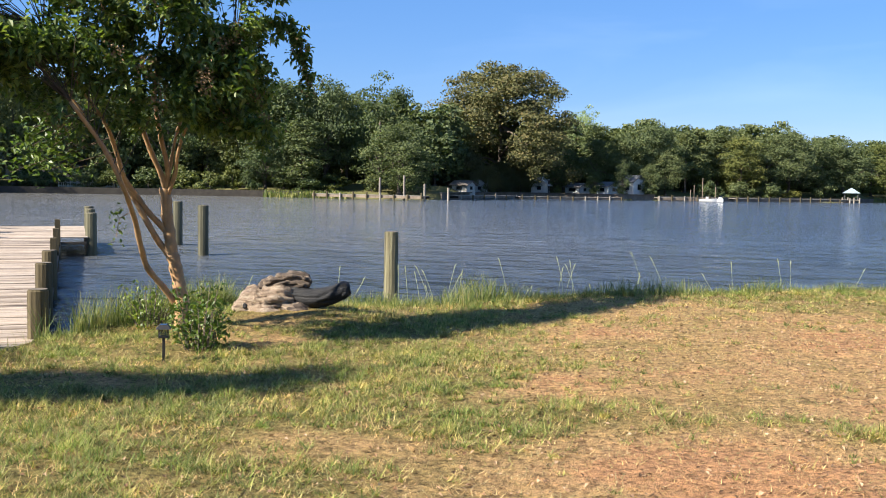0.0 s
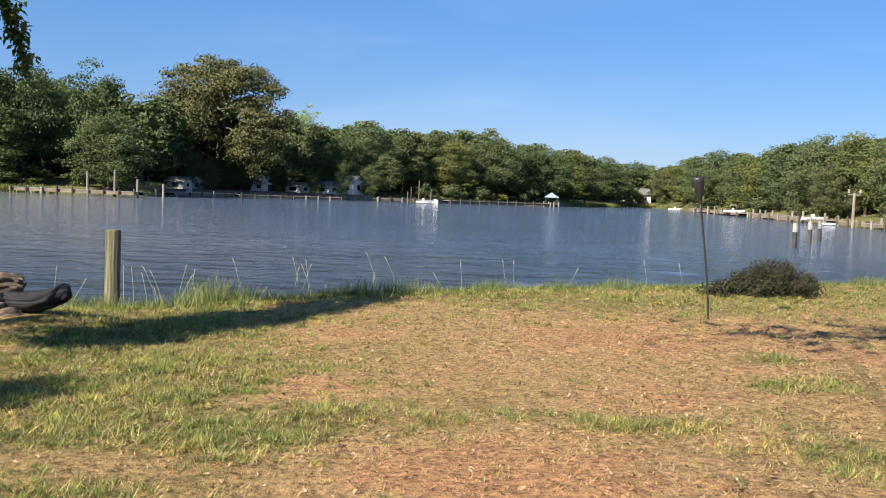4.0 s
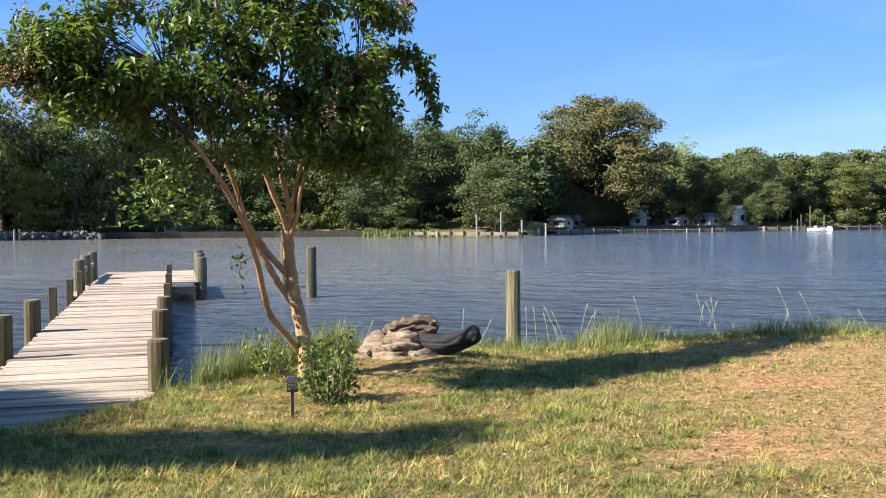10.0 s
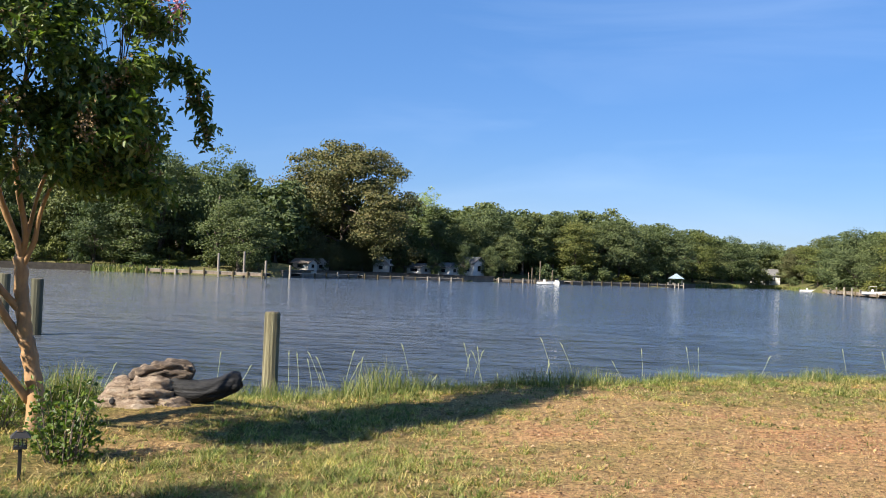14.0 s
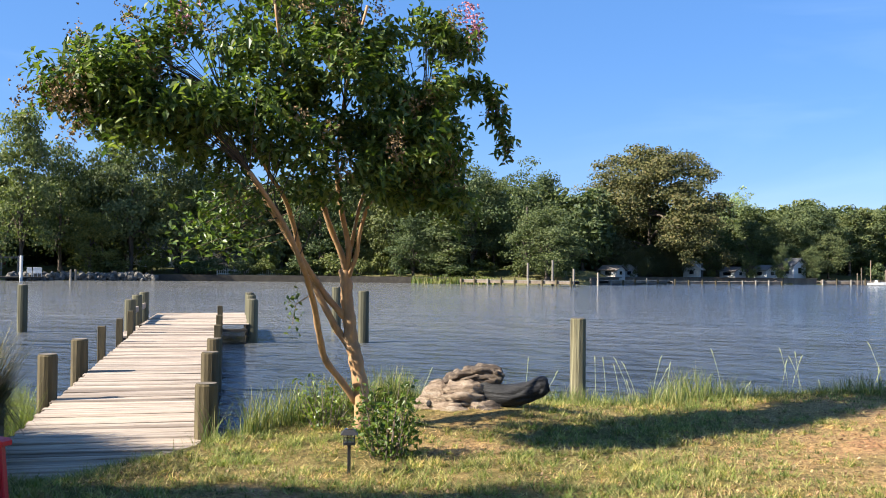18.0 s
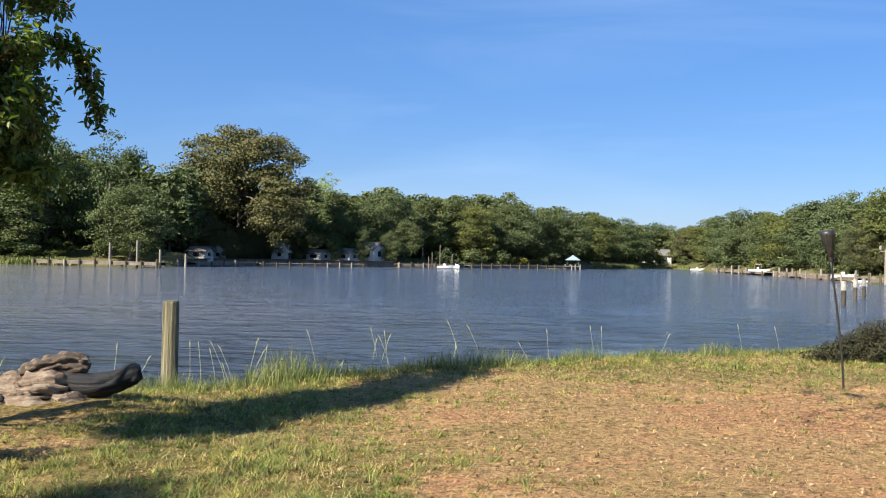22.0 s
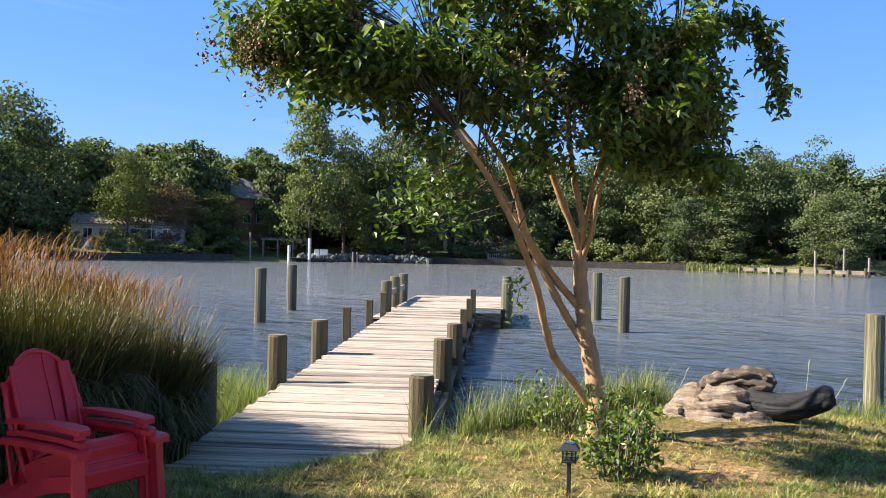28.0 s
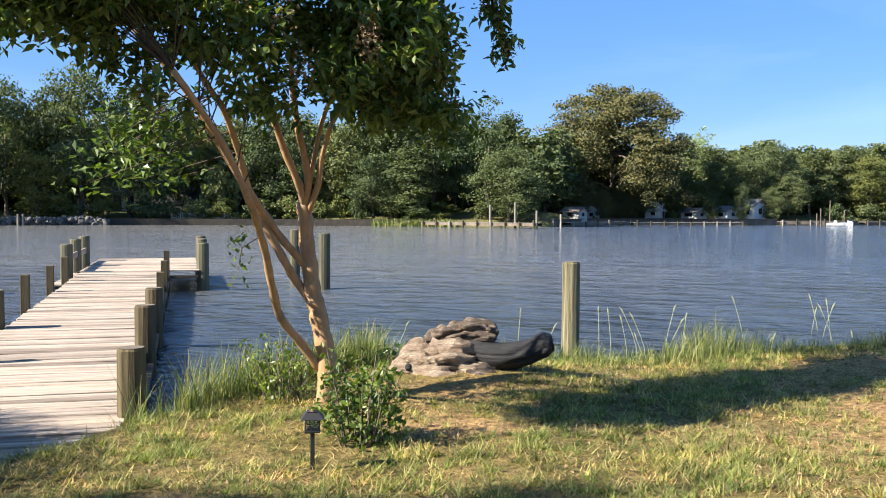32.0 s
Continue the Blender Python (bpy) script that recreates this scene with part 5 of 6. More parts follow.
# ---- lamp, torch, chairs ----
def build_lamp():
    t = thing("garden_lamp", Matrix.Translation((-1.86, 6.96, ground_at(-1.86, 6.96))) @ Euler((0, 0, 0.3)).to_matrix().to_4x4() @ Matrix.Scale(0.88, 4), "small black solar path lamp on a stake", "lamp")
    part("stake", box(bmesh.new(), (0, 0, 0.12), (0.03, 0.03, 0.3), None, 0.004), M["black"], t)
    part("base_plate", box(bmesh.new(), (0, 0, 0.262), (0.105, 0.105, 0.014), None, 0.003), M["black"], t)
    part("glass", box(bmesh.new(), (0, 0, 0.307), (0.082, 0.082, 0.074), None, 0.003), M["lantern_glass"], t, "clear lantern glass")
    cage = part("cage", box(bmesh.new(), (0, 0, 0.274), (0.1, 0.1, 0.008)), M["black"], t)
    for k in range(4):
        a = Matrix.Rotation(k * math.pi / 2, 3, "Z")
        for x in (-0.047, -0.016, 0.016):
            part("bar", box(bmesh.new(), a @ Vector((x, -0.047, 0.309)), (0.007, 0.007, 0.078)), M["black"], cage)
        for z in (0.3, 0.325):
            part("bar", box(bmesh.new(), a @ Vector((0, -0.047, z)), (0.1 if k % 2 == 0 else 0.006, 0.006 if k % 2 == 0 else 0.1, 0.005)), M["black"], cage)
    bm = bmesh.new()
    bmesh.ops.create_cone(bm, cap_ends=True, segments=4, radius1=0.108, radius2=0.06, depth=0.04, matrix=Matrix.Translation((0, 0, 0.368)) @ Matrix.Rotation(math.pi / 4, 4, "Z"))
    roof = part("roof", bm, M["black"], t)
    part("solar_panel", box(bmesh.new(), (0, 0, 0.391), (0.07, 0.07, 0.006)), M["glass"], roof, "dark solar panel")
    return t


build_lamp()


def build_torch():
    t = thing("garden_torch", Matrix.Translation((7.28, 9.9, ground_at(7.28, 9.9))), "slim black garden torch with a conical head", "torch")
    top = Vector((-0.21, 0.0, 1.56))
    part("pole", tube(bmesh.new(), bend([(0.01, 0, -0.15), (-0.02, 0, 0.3), (-0.1, 0.0, 0.9), top], 4), [0.013] * 13, 8), M["black"], t, smooth=True)
    d = (top - Vector((-0.1, 0, 0.9))).normalized()
    head = part("head", tube(bmesh.new(), [top - d * 0.03, top + d * 0.06, top + d * 0.24, top + d * 0.29, top + d * 0.3], [0.018, 0.035, 0.078, 0.085, 0.07], 14), M["black"], t, smooth=True)
    for k in range(8):
        a = k * math.pi / 4
        o = Vector((math.cos(a), math.sin(a), 0))
        part("rib", tube(bmesh.new(), [top + o * 0.03 + d * 0.05, top + o * 0.082 + d * 0.26], [0.005, 0.005], 4), M["black"], head)
    part("collar", tube(bmesh.new(), [top - d * 0.06, top - d * 0.01], [0.02, 0.024], 10), M["black"], t)
    return t


build_torch()


def build_chair():
    """A resin garden chair: x ahead, y to its left."""
    t = thing("garden_chair", Matrix(), "red plastic adirondack chair in a stack beside tall grass", "chair", "stacked red chairs")
    seat_line = [(0.3, 0.33), (0.25, 0.36), (0.1, 0.33), (-0.08, 0.27), (-0.24, 0.2)]
    seat_pts = bend([(x, 0, z) for x, z in seat_line], 3)
    bm = strap(bmesh.new(), seat_pts, 0.5, 0.018)
    part("seat", bm, M["red"], t)
    part("seat_front", box(bmesh.new(), (0.3, 0, 0.285), (0.03, 0.52, 0.1), Matrix.Rotation(0.12, 3, "Y"), 0.012), M["red"], t)
    # fan of back slats under an arched rim
    lean = Matrix.Rotation(-0.42, 3, "Y")
    foot = Vector((-0.22, 0, 0.2))
    for k, y in enumerate((-0.2, -0.1, 0.0, 0.1, 0.2)):
        top = 0.672 - 2.1 * y * y
        bm = bmesh.new()
        pts = [foot + lean @ Vector((0.02 * (y / 0.2) ** 2, y * 0.85, 0)), foot + lean @ Vector((0.03 * (y / 0.2) ** 2, y * 1.08, top * 0.6)), foot + lean @ Vector((0.035 * (y / 0.2) ** 2, y * 1.12, top))]
        strap(bm, bend(pts, 3), [0.085, 0.09, 0.095, 0.104, 0.112, 0.116, 0.112], 0.016)
        part("back_slat", bm, M["red"], t)
    rim = [foot + lean @ Vector((0.03 * (y / 0.26) ** 2, y, z)) for y, z in ((-0.24, 0.0), (-0.275, 0.3), (-0.26, 0.5), (-0.17, 0.625), (0, 0.68), (0.17, 0.625), (0.26, 0.5), (0.275, 0.3), (0.24, 0.0))]
    bm = bmesh.new()
    line = bend(rim, 4)
    tube(bm, line, [0.019] * len(line), 8)
    part("back_rim", bm, M["red"], t, smooth=True)
    for k in (0, 1):
        z = 0.12 + 0.24 * k
        part("back_rail", beam(bmesh.new(), foot + lean @ Vector((-0.015, -0.25, z)), foot + lean @ Vector((-0.015, 0.25, z)), 0.05, 0.016, 0.004), M["red"], t)
    for side in (-1, 1):
        y = side * 0.315
        bm = bmesh.new()
        arm = [(-0.36, 0.455, 0.045), (-0.2, 0.47, 0.055), (0.15, 0.475, 0.075), (0.33, 0.465, 0.075), (0.37, 0.455, 0.05)]
        ring = []
        for x, z, hw in arm:
            ring.append([bm.verts.new((x, y - hw, z)), bm.verts.new((x, y + hw, z)), bm.verts.new((x, y + hw, z - 0.03)), bm.verts.new((x, y - hw, z - 0.03))])
        for a, b in zip(ring, ring[1:]):
            for s in range(4):
                bm.faces.new((a[s], a[(s + 1) % 4], b[(s + 1) % 4], b[s]))
        bm.faces.new(ring[0])
        bm.faces.new(ring[-1])
        bmesh.ops.recalc_face_normals(bm, faces=bm.faces)
        part("armrest", bm, M["red"], t)
        bm = bmesh.new()
        beam(bm, (0.32, y, 0.45), (0.36, y * 1.04, -0.0), 0.085, 0.022, 0.006)
        beam(bm, (0.29, y - side * 0.03, 0.45), (0.325, y * 1.04 - side * 0.03, 0.0), 0.022, 0.06, 0.006)
        part("front_leg", bm, M["red"], t)
        bm = bmesh.new()
        leg = bend([(0.3, y * 0.9, 0.3), (0.05, y * 0.92, 0.26), (-0.2, y * 0.94, 0.17), (-0.46, y * 0.98, 0.0)], 3)
        leg_w = 0.03
        strap(bm, [p + Vector((0, 0, -0.02)) for p in leg], leg_w, 0.085)
        part("rear_leg", bm, M["red"], t)
        part("arm_brace", beam(bmesh.new(), (-0.3, y, 0.44), (-0.27, y * 0.93, 0.2), 0.07, 0.02, 0.004), M["red"], t)
    return t


chair = build_chair()
CHAIR = Vector((-3.84, 4.86, ground_at(-3.8, 4.8)))
SMALL = Matrix.Diagonal((0.9, 0.82, 0.95, 1))
chair.matrix_basis = pose(*CHAIR, 0, 0, -3) @ SMALL
for k in (1, 2):
    c = copy_thing(chair, pose(CHAIR.x - 0.012 * k, CHAIR.y, CHAIR.z + 0.06 * k, 0, 0, -3 + 0.4 * k) @ SMALL)


# ---- ornamental grass ----
def build_maiden(x, y, r, h, seed, label):
    t = thing("ornamental_grass", Matrix.Translation((x, y, ground_at(x, y) - 0.02)), label, "grass clump", "ornamental grass clumps")
    rng = np.random.default_rng(seed)
    n = 6000
    a, q = rng.uniform(0, 6.28, n), np.sqrt(rng.random(n))
    d = np.stack([np.cos(a), np.sin(a), 0 * a], 1)
    base = d * (q * r * 0.88)[:, None]
    hh = h * rng.uniform(0.55, 1.0, n) * (1.0 - 0.1 * q)
    v, f = blades(rng, base, hh, 0.019, 0.05 + 0.34 * q * rng.uniform(0.0, 1.3, n) + 0.12 * rng.random(n), 5, d * 0.55, rng.uniform(0.0, 0.35, n)[:, None])
    sheet("blades", v, f, M["maiden"], t)
    n = 2600
    a, q = rng.uniform(0, 6.28, n), rng.uniform(0.75, 1.0, n)
    d = np.stack([np.cos(a), np.sin(a), 0 * a], 1)
    v, f = blades(rng, d * (q * r * 0.85)[:, None], h * rng.uniform(0.35, 1.0, n), 0.017, rng.uniform(0.15, 0.5, n), 5, d * 0.7, 0.7)
    sheet("arching_blades", v, f, M["maiden"], t)
    n = 800
    a, q = rng.uniform(0, 6.28, n), np.sqrt(rng.random(n))
    d = np.stack([np.cos(a), np.sin(a), 0 * a], 1)
    base = d * (q * r * 0.85)[:, None]
    base[:, 2] = h * rng.uniform(0.74, 0.97, n)
    v, f = blades(rng, base, rng.uniform(0.12, 0.26, n), 0.008, rng.uniform(0.2, 1.3, n), 4, d, 0.4)
    sheet("plumes", v, f, M["plume"], t)["label"] = "rust-coloured feathery plumes"
    return t


build_maiden(-5.5, 6.55, 0.7, 1.4, 31, "tall maiden grass with rust plumes beside the dock")
build_maiden(-5.45, 5.5, 0.8, 1.55, 32, "tall maiden grass with golden tops behind the red chairs")
build_maiden(-5.6, 4.3, 0.85, 1.6, 33, "tall arching maiden grass with rust plumes")
build_maiden(-6.6, 5.9, 0.9, 1.5, 34, "tall maiden grass at the back of the row")
build_maiden(-7.0, 4.6, 0.9, 1.6, 35, "tall maiden grass behind the front clumps")
build_maiden(-7.4, 6.7, 0.9, 1.6, 37, "tall maiden grass behind the dock's foot")
build_maiden(-6.4, 7.0, 0.6, 1.45, 38, "tall maiden grass close to the dock's foot")
build_maiden(-6.8, 3.3, 0.85, 1.55, 36, "tall maiden grass at the end of the row")


# ---- lawn, bank grass and fallen leaves ----
def build_lawn():
    rng = np.random.default_rng(41)
    def spread(n):
        """Roots over the lawn, denser where it lies near; with how green each spot is and how thick the turf."""
        y = 2.3 + 12.4 * rng.random(n) ** 1.4
        x = rng.uniform(-5.6, 15.0, n)
        keep = (np.interp(x, SHORE_X, SHORE_Y) - y > 0.1) & (x < 2.2 + 0.98 * y) & (x > -0.2 - 0.78 * y)
        dock_w = (x - DOCK_O.x) * DV.x + (y - DOCK_O.y) * DV.y
        dock_s = (x - DOCK_O.x) * DU.x + (y - DOCK_O.y) * DU.y
        keep &= ~((dock_w > -0.1) & (dock_w < DOCK_W + 0.05) & (dock_s > -1.4))
        x, y = x[keep], y[keep]
        patch = np.array([noise.noise(Vector((a * 0.75, b * 1.1, 3.1))) * 0.55 + noise.noise(Vector((a * 2.4, b * 2.4, 7.7))) * 0.6 for a, b in zip(x, y)])
        clump = np.array([noise.noise(Vector((a * 8.0, b * 8.0, 1.3))) + 0.7 * noise.noise(Vector((a * 19.0, b * 19.0, 5.0))) for a, b in zip(x, y)])
        return x, y, greenness(x, y) + 0.75 * patch, clump

    def grow(name, px, py, h, mat, lean, width, label):
        base = np.stack([px, py, land_z(px, py) - 0.004], 1)
        v, f = blades(rng, base, h, width + 0.0004 * py, rng.uniform(*lean, len(px)), 1)
        tagged(sheet(name, v, f, M[mat]), label, "grass", kind="stuff")

    # thatch lies flat and crosswise; it thins out over bare soil
    x, y, g, clump = spread(560000)
    keep = rng.random(len(x)) < np.clip(0.42 + 0.5 * g, 0.24, 0.85) * np.clip(0.62 + 1.2 * clump, 0.12, 1.0)
    x, y, g, clump = x[keep], y[keep], g[keep], clump[keep]
    grow("dry_grass", x, y, rng.uniform(0.007, 0.032, len(x)), "lawn_dry", (0.9, 3.6), 0.0055, "matted dry straw-coloured lawn grass")
    # tufts
    x, y, g, clump = spread(76000)
    keep = rng.random(len(x)) < np.clip((g - 0.3) * 1.25, 0.015, 0.9) * np.clip(0.6 + 1.3 * clump, 0.1, 1.0)
    x, y, g = x[keep], y[keep], g[keep]
    each = 13
    big = np.repeat(rng.uniform(0.65, 1.25, len(x)) * (0.62 + 0.42 * np.clip(g, 0, 1.3)), each)
    px = np.repeat(x, each) + rng.normal(0, 0.028, len(x) * each) * big
    py = np.repeat(y, each) + rng.normal(0, 0.02, len(x) * each) * big
    grow("lawn_grass", px, py, rng.uniform(0.018, 0.08, len(px)) * big, "lawn_green", (0.4, 2.2), 0.0058, "green lawn grass in uneven tufts and patches")


build_lawn()


def build_bank():
    rng = np.random.default_rng(43)
    # tufts along the water's edge
    n = 34000
    x = rng.uniform(-3.5, 15.5, n)
    d = rng.normal(0.28, 0.3, n)
    tuft = np.array([noise.noise(Vector((a * 1.1, 0.3, 1.7))) for a in x])
    y = np.interp(x, SHORE_X, SHORE_Y) - d
    x = x - 0.25 * rng.random(n) * (x < -3.0)
    left = np.clip((3.5 - x) / 5, 0.25, 1)
    h = rng.uniform(0.08, 0.42, n) * (0.6 + 1.1 * np.clip(tuft + 0.2, 0, 1)) * (0.4 + 0.75 * left)
    base = np.stack([x, y, land_z(x, y) - 0.02], 1)
    v, f = blades(rng, base, h, 0.008, rng.uniform(0.15, 0.9, n), 3)
    tagged(sheet("bank_grass", v, f, M["bank_grass"]), "rough uncut grass along the water's edge", "grass", kind="stuff")
    # beside the dock and round the shrub
    n = 9000
    x = rng.uniform(-3.45, -2.3, n)
    y = rng.uniform(7.6, 11.6, n)
    keep = (np.interp(x, SHORE_X, SHORE_Y) - y > -0.25) & (np.interp(x, SHORE_X, SHORE_Y) - y < 1.1)
    dw, ds = (x - DOCK_O.x) * DV.x + (y - DOCK_O.y) * DV.y, (x - DOCK_O.x) * DU.x + (y - DOCK_O.y) * DU.y
    keep &= (dw > DOCK_W + 0.42) | (ds < -1.5)
    x, y = x[keep], y[keep]
    v, f = blades(rng, np.stack([x, y, np.maximum(land_z(x, y), -0.55) - 0.02], 1), rng.uniform(0.15, 0.5, len(x)), 0.009, rng.uniform(0.15, 0.7, len(x)), 3)
    tagged(sheet("bank_grass", v, f, M["bank_grass"]), "long green grass on the bank beside the dock", "grass", kind="stuff")
    # marsh reeds on the other side of the dock
    n = 2600
    w, s = rng.uniform(-1.5, -0.25, n), rng.uniform(0.6, 3.4, n)
    x = DOCK_O.x + DU.x * s + DV.x * w
    y = DOCK_O.y + DU.y * s + DV.y * w
    v, f = blades(rng, np.stack([x, y, 0 * x - 0.75], 1), rng.uniform(0.5, 1.0, n) * (1.1 - 0.1 * s), 0.011, rng.uniform(0.05, 0.5, n), 4)
    tagged(sheet("reeds", v, f, M["reed"]), "bright green marsh reeds beside the dock", "reeds", kind="stuff")
    # thin stalks with seed heads over the edge
    for k in range(34):
        px = rng.uniform(-3.4, 9.5) if k > 14 else rng.uniform(-0.4, 3.6)
        py = float(np.interp(px, SHORE_X, SHORE_Y)) - rng.uniform(-0.1, 0.25)
        t = thing("grass_stalk", Matrix.Translation((px, py, float(land_z(px, py)))), "thin pale grass stalk with a feathery seed head", "grass stalk", "seeding stalks on the bank")
        h, a = rng.uniform(0.35, 0.78), rng.uniform(-0.5, 0.5)
        pts = [(0, 0, -0.05), (0.08 * a, 0, h * 0.55), (0.34 * a, 0.02, h)]
        part("stem", tube(bmesh.new(), bend(pts, 3), [0.003] * 7, 4, False), M["stalk"], t)
        e = Vector(pts[-1])
        part("seed_head", tube(bmesh.new(), [e, e + Vector((0.05 * a, 0, 0.05)), e + Vector((0.12 * a, 0, 0.09))], [0.004, 0.008, 0.002], 5, False), M["stalk"], t)


build_bank()


def build_litter():
    rng = np.random.default_rng(47)
    n = 15000
    y = 2.4 + 11.0 * rng.random(n) ** 1.2
    x = rng.uniform(-4.5, 12.5, n)
    keep = (np.interp(x, SHORE_X, SHORE_Y) - y > 0.3) & (x < 1.5 + 0.95 * y) & (x > -0.2 - 0.75 * y)
    keep &= rng.random(n) < np.clip(0.25 + 0.12 * (x + 1), 0.12, 1)
    x, y = x[keep], y[keep]
    c = np.stack([x, y, land_z(x, y) + 0.012], 1)
    v, f = leaf_cloud(rng, c, np.tile([0, 0, 1.0], (len(c), 1)), 0.034, 0.022, 0.35, 0.0, 0.4)
    tagged(sheet("fallen_leaves", v, f, M["litter"]), "curled tan fallen leaves scattered over the lawn", "fallen leaves", kind="stuff")


build_litter()


# ---- houses, piers and boats of the far banks ----
def facing(az):
    """The turn by which a thing at that bearing faces the lawn."""
    return Euler((0, 0, radians(az))).to_matrix().to_4x4()


def on_bank(az, back, z=None):
    p = far_place(az, back)
    p.z = float(land_z(p.x, p.y)) if z is None else z
    return p


def gable(bm, w, d, z0, z1, over=0.3):
    """A ridge roof along x: two slabs with thickness."""
    for s in (-1, 1):
        a, b = Vector((0, s * (d / 2 + over), z0 - over * (z1 - z0) / (d / 2))), Vector((0, 0, z1))
        n = Vector((0, s * (z1 - z0), d / 2)).normalized() * 0.09
        v = [bm.verts.new(p) for x in (-w / 2 - over, w / 2 + over) for p in (Vector((x, a.y, a.z)), Vector((x, b.y, b.z)), Vector((x, b.y, b.z)) + n, Vector((x, a.y, a.z)) + n)]
        for q in ((0, 1, 2, 3), (7, 6, 5, 4), (0, 4, 5, 1), (1, 5, 6, 2), (2, 6, 7, 3), (3, 7, 4, 0)):
            bm.faces.new([v[k] for k in q])
    return bm


def house(az, back, w, d, hw, hr, wall, roof, label, turn=0.0, windows=4, door=True):
    """A house: walls with gable ends, roof, windows with frames and panes, door."""
    t = thing("house", Matrix.Translation(on_bank(az, back)) @ facing(az) @ Matrix.Rotation(radians(turn), 4, "Z"), label, "house")
    bm = box(bmesh.new(), (0, 0, hw / 2 - 0.3), (w, d, hw + 0.6))
    for s in (-1, 1):
        x = s * w / 2
        v = [bm.verts.new(p) for p in ((x, -d / 2, hw), (x, d / 2, hw), (x, 0, hw + hr), (x - s * 0.2, -d / 2, hw), (x - s * 0.2, d / 2, hw), (x - s * 0.2, 0, hw + hr))]
        for q in ((0, 1, 2), (3, 5, 4), (0, 3, 4, 1), (1, 4, 5, 2), (2, 5, 3, 0)):
            bm.faces.new([v[k] for k in q])
    part("wall", bm, M[wall], t)
    part("roof", gable(bmesh.new(), w, d, hw, hw + hr), M[roof], t)
    for k in range(windows):
        x = lerp(-w / 2 + 0.9, w / 2 - 0.9, (k + 0.5) / windows)
        if door and k == windows // 2:
            dr = part("door", box(bmesh.new(), (x, -d / 2 - 0.03, 1.0), (0.95, 0.08, 2.05), None, 0.01), M["grey_siding"], t)
            part("door_frame", box(bmesh.new(), (x, -d / 2 - 0.015, 1.05), (1.15, 0.05, 2.2), None, 0.01), M["white"], dr)
            continue
        fr = part("window_frame", box(bmesh.new(), (x, -d / 2 - 0.02, hw * 0.58), (min(1.1, w * 0.26), 0.08, min(1.25, hw * 0.5)), None, 0.01), M["white"], t)
        for q in (-0.25, 0.25):
            q *= min(1.0, w * 0.24)
            part("pane", box(bmesh.new(), (x + q, -d / 2 - 0.055, hw * 0.58), (abs(q) * 1.68, 0.03, min(1.05, hw * 0.42))), M["glass"], fr)
    for s in (-1, 1):
        part("gable_window", box(bmesh.new(), (s * (w / 2 + 0.02), 0, hw * 0.6), (0.06, min(1.0, d * 0.25), min(1.1, hw * 0.4))), M["glass"], t)
    return t


house(0.5, 4.6, 1.7, 2.0, 1.2, 0.9, "white", "brown_roof", "small white gabled house under the big oak", 82, 2)
house(1.5, 4.8, 2.4, 2.2, 1.1, 0.5, "cream", "brown_roof", "low cream cottage beside the white gabled house", -30, 3, False)
house(-3.1, 4.6, 1.9, 2.4, 1.4, 1.1, "white", "white", "white gabled house with a pale roof among trees", 76, 2)
house(-5.3, 4.4, 2.8, 2.4, 1.1, 0.5, "white", "roof", "low white house with a grey roof across the water", -38, 4, False)
house(-7.1, 4.4, 2.4, 2.4, 1.3, 0.6, "white", "roof", "white house with a long front across the water", -42, 3, False)
house(-8.5, 5.0, 2.6, 2.8, 2.0, 0.9, "white", "roof", "taller white house half hidden by trees", -36, 3, False)
house(-25.3, 9, 6.0, 5.0, 2.2, 1.4, "white", "roof", "small white house at the end of the creek", 20, 3)
house(24.3, 16, 6.0, 7.0, 2.4, 1.9, "grey_siding", "roof", "dark grey gabled house with a white door", 78, 2)
house(38.9, 20, 9.0, 8.0, 6.4, 2.6, "brick", "roof", "tall house with a grey hipped roof among trees", 24, 4)
house(45.6, 12, 12.0, 7.0, 2.6, 1.2, "cream", "brown_roof", "long low house behind russet trees", -8, 6)
house(28.4, 18, 8.0, 6.0, 2.4, 1.4, "white", "roof", "pale house glimpsed between dark trunks", 6, 4)


def strip(name, az0, az1, z0, z1, thick, mat, label, off=0.0, step=0.35, cap=None, kind="structure"):
    """A wall that follows the far shoreline, with posts and a cap."""
    az = np.arange(az0, az1 + 1e-6, step if az1 > az0 else -step)
    t = None
    bm = bmesh.new()
    pts = [far_place(float(a), off) for a in az]
    for a, b in zip(pts, pts[1:]):
        beam_m = Vector(((a.x + b.x) / 2, (a.y + b.y) / 2, (z0 + z1) / 2))
        box(bm, beam_m, ((b - a).length + 0.02, thick, z1 - z0), Matrix.Rotation(math.atan2(b.y - a.y, b.x - a.x), 3, "Z"))
    t = part(name, bm, M[mat])
    tagged(t, label, "bulkhead", kind=kind)
    if cap:
        bm = bmesh.new()
        for a, b in zip(pts, pts[1:]):
            box(bm, Vector(((a.x + b.x) / 2, (a.y + b.y) / 2, z1 + 0.05)), ((b - a).length + 0.02, thick + 0.4, 0.1), Matrix.Rotation(math.atan2(b.y - a.y, b.x - a.x), 3, "Z"))
        part("cap", bm, M[cap], t)
    return t


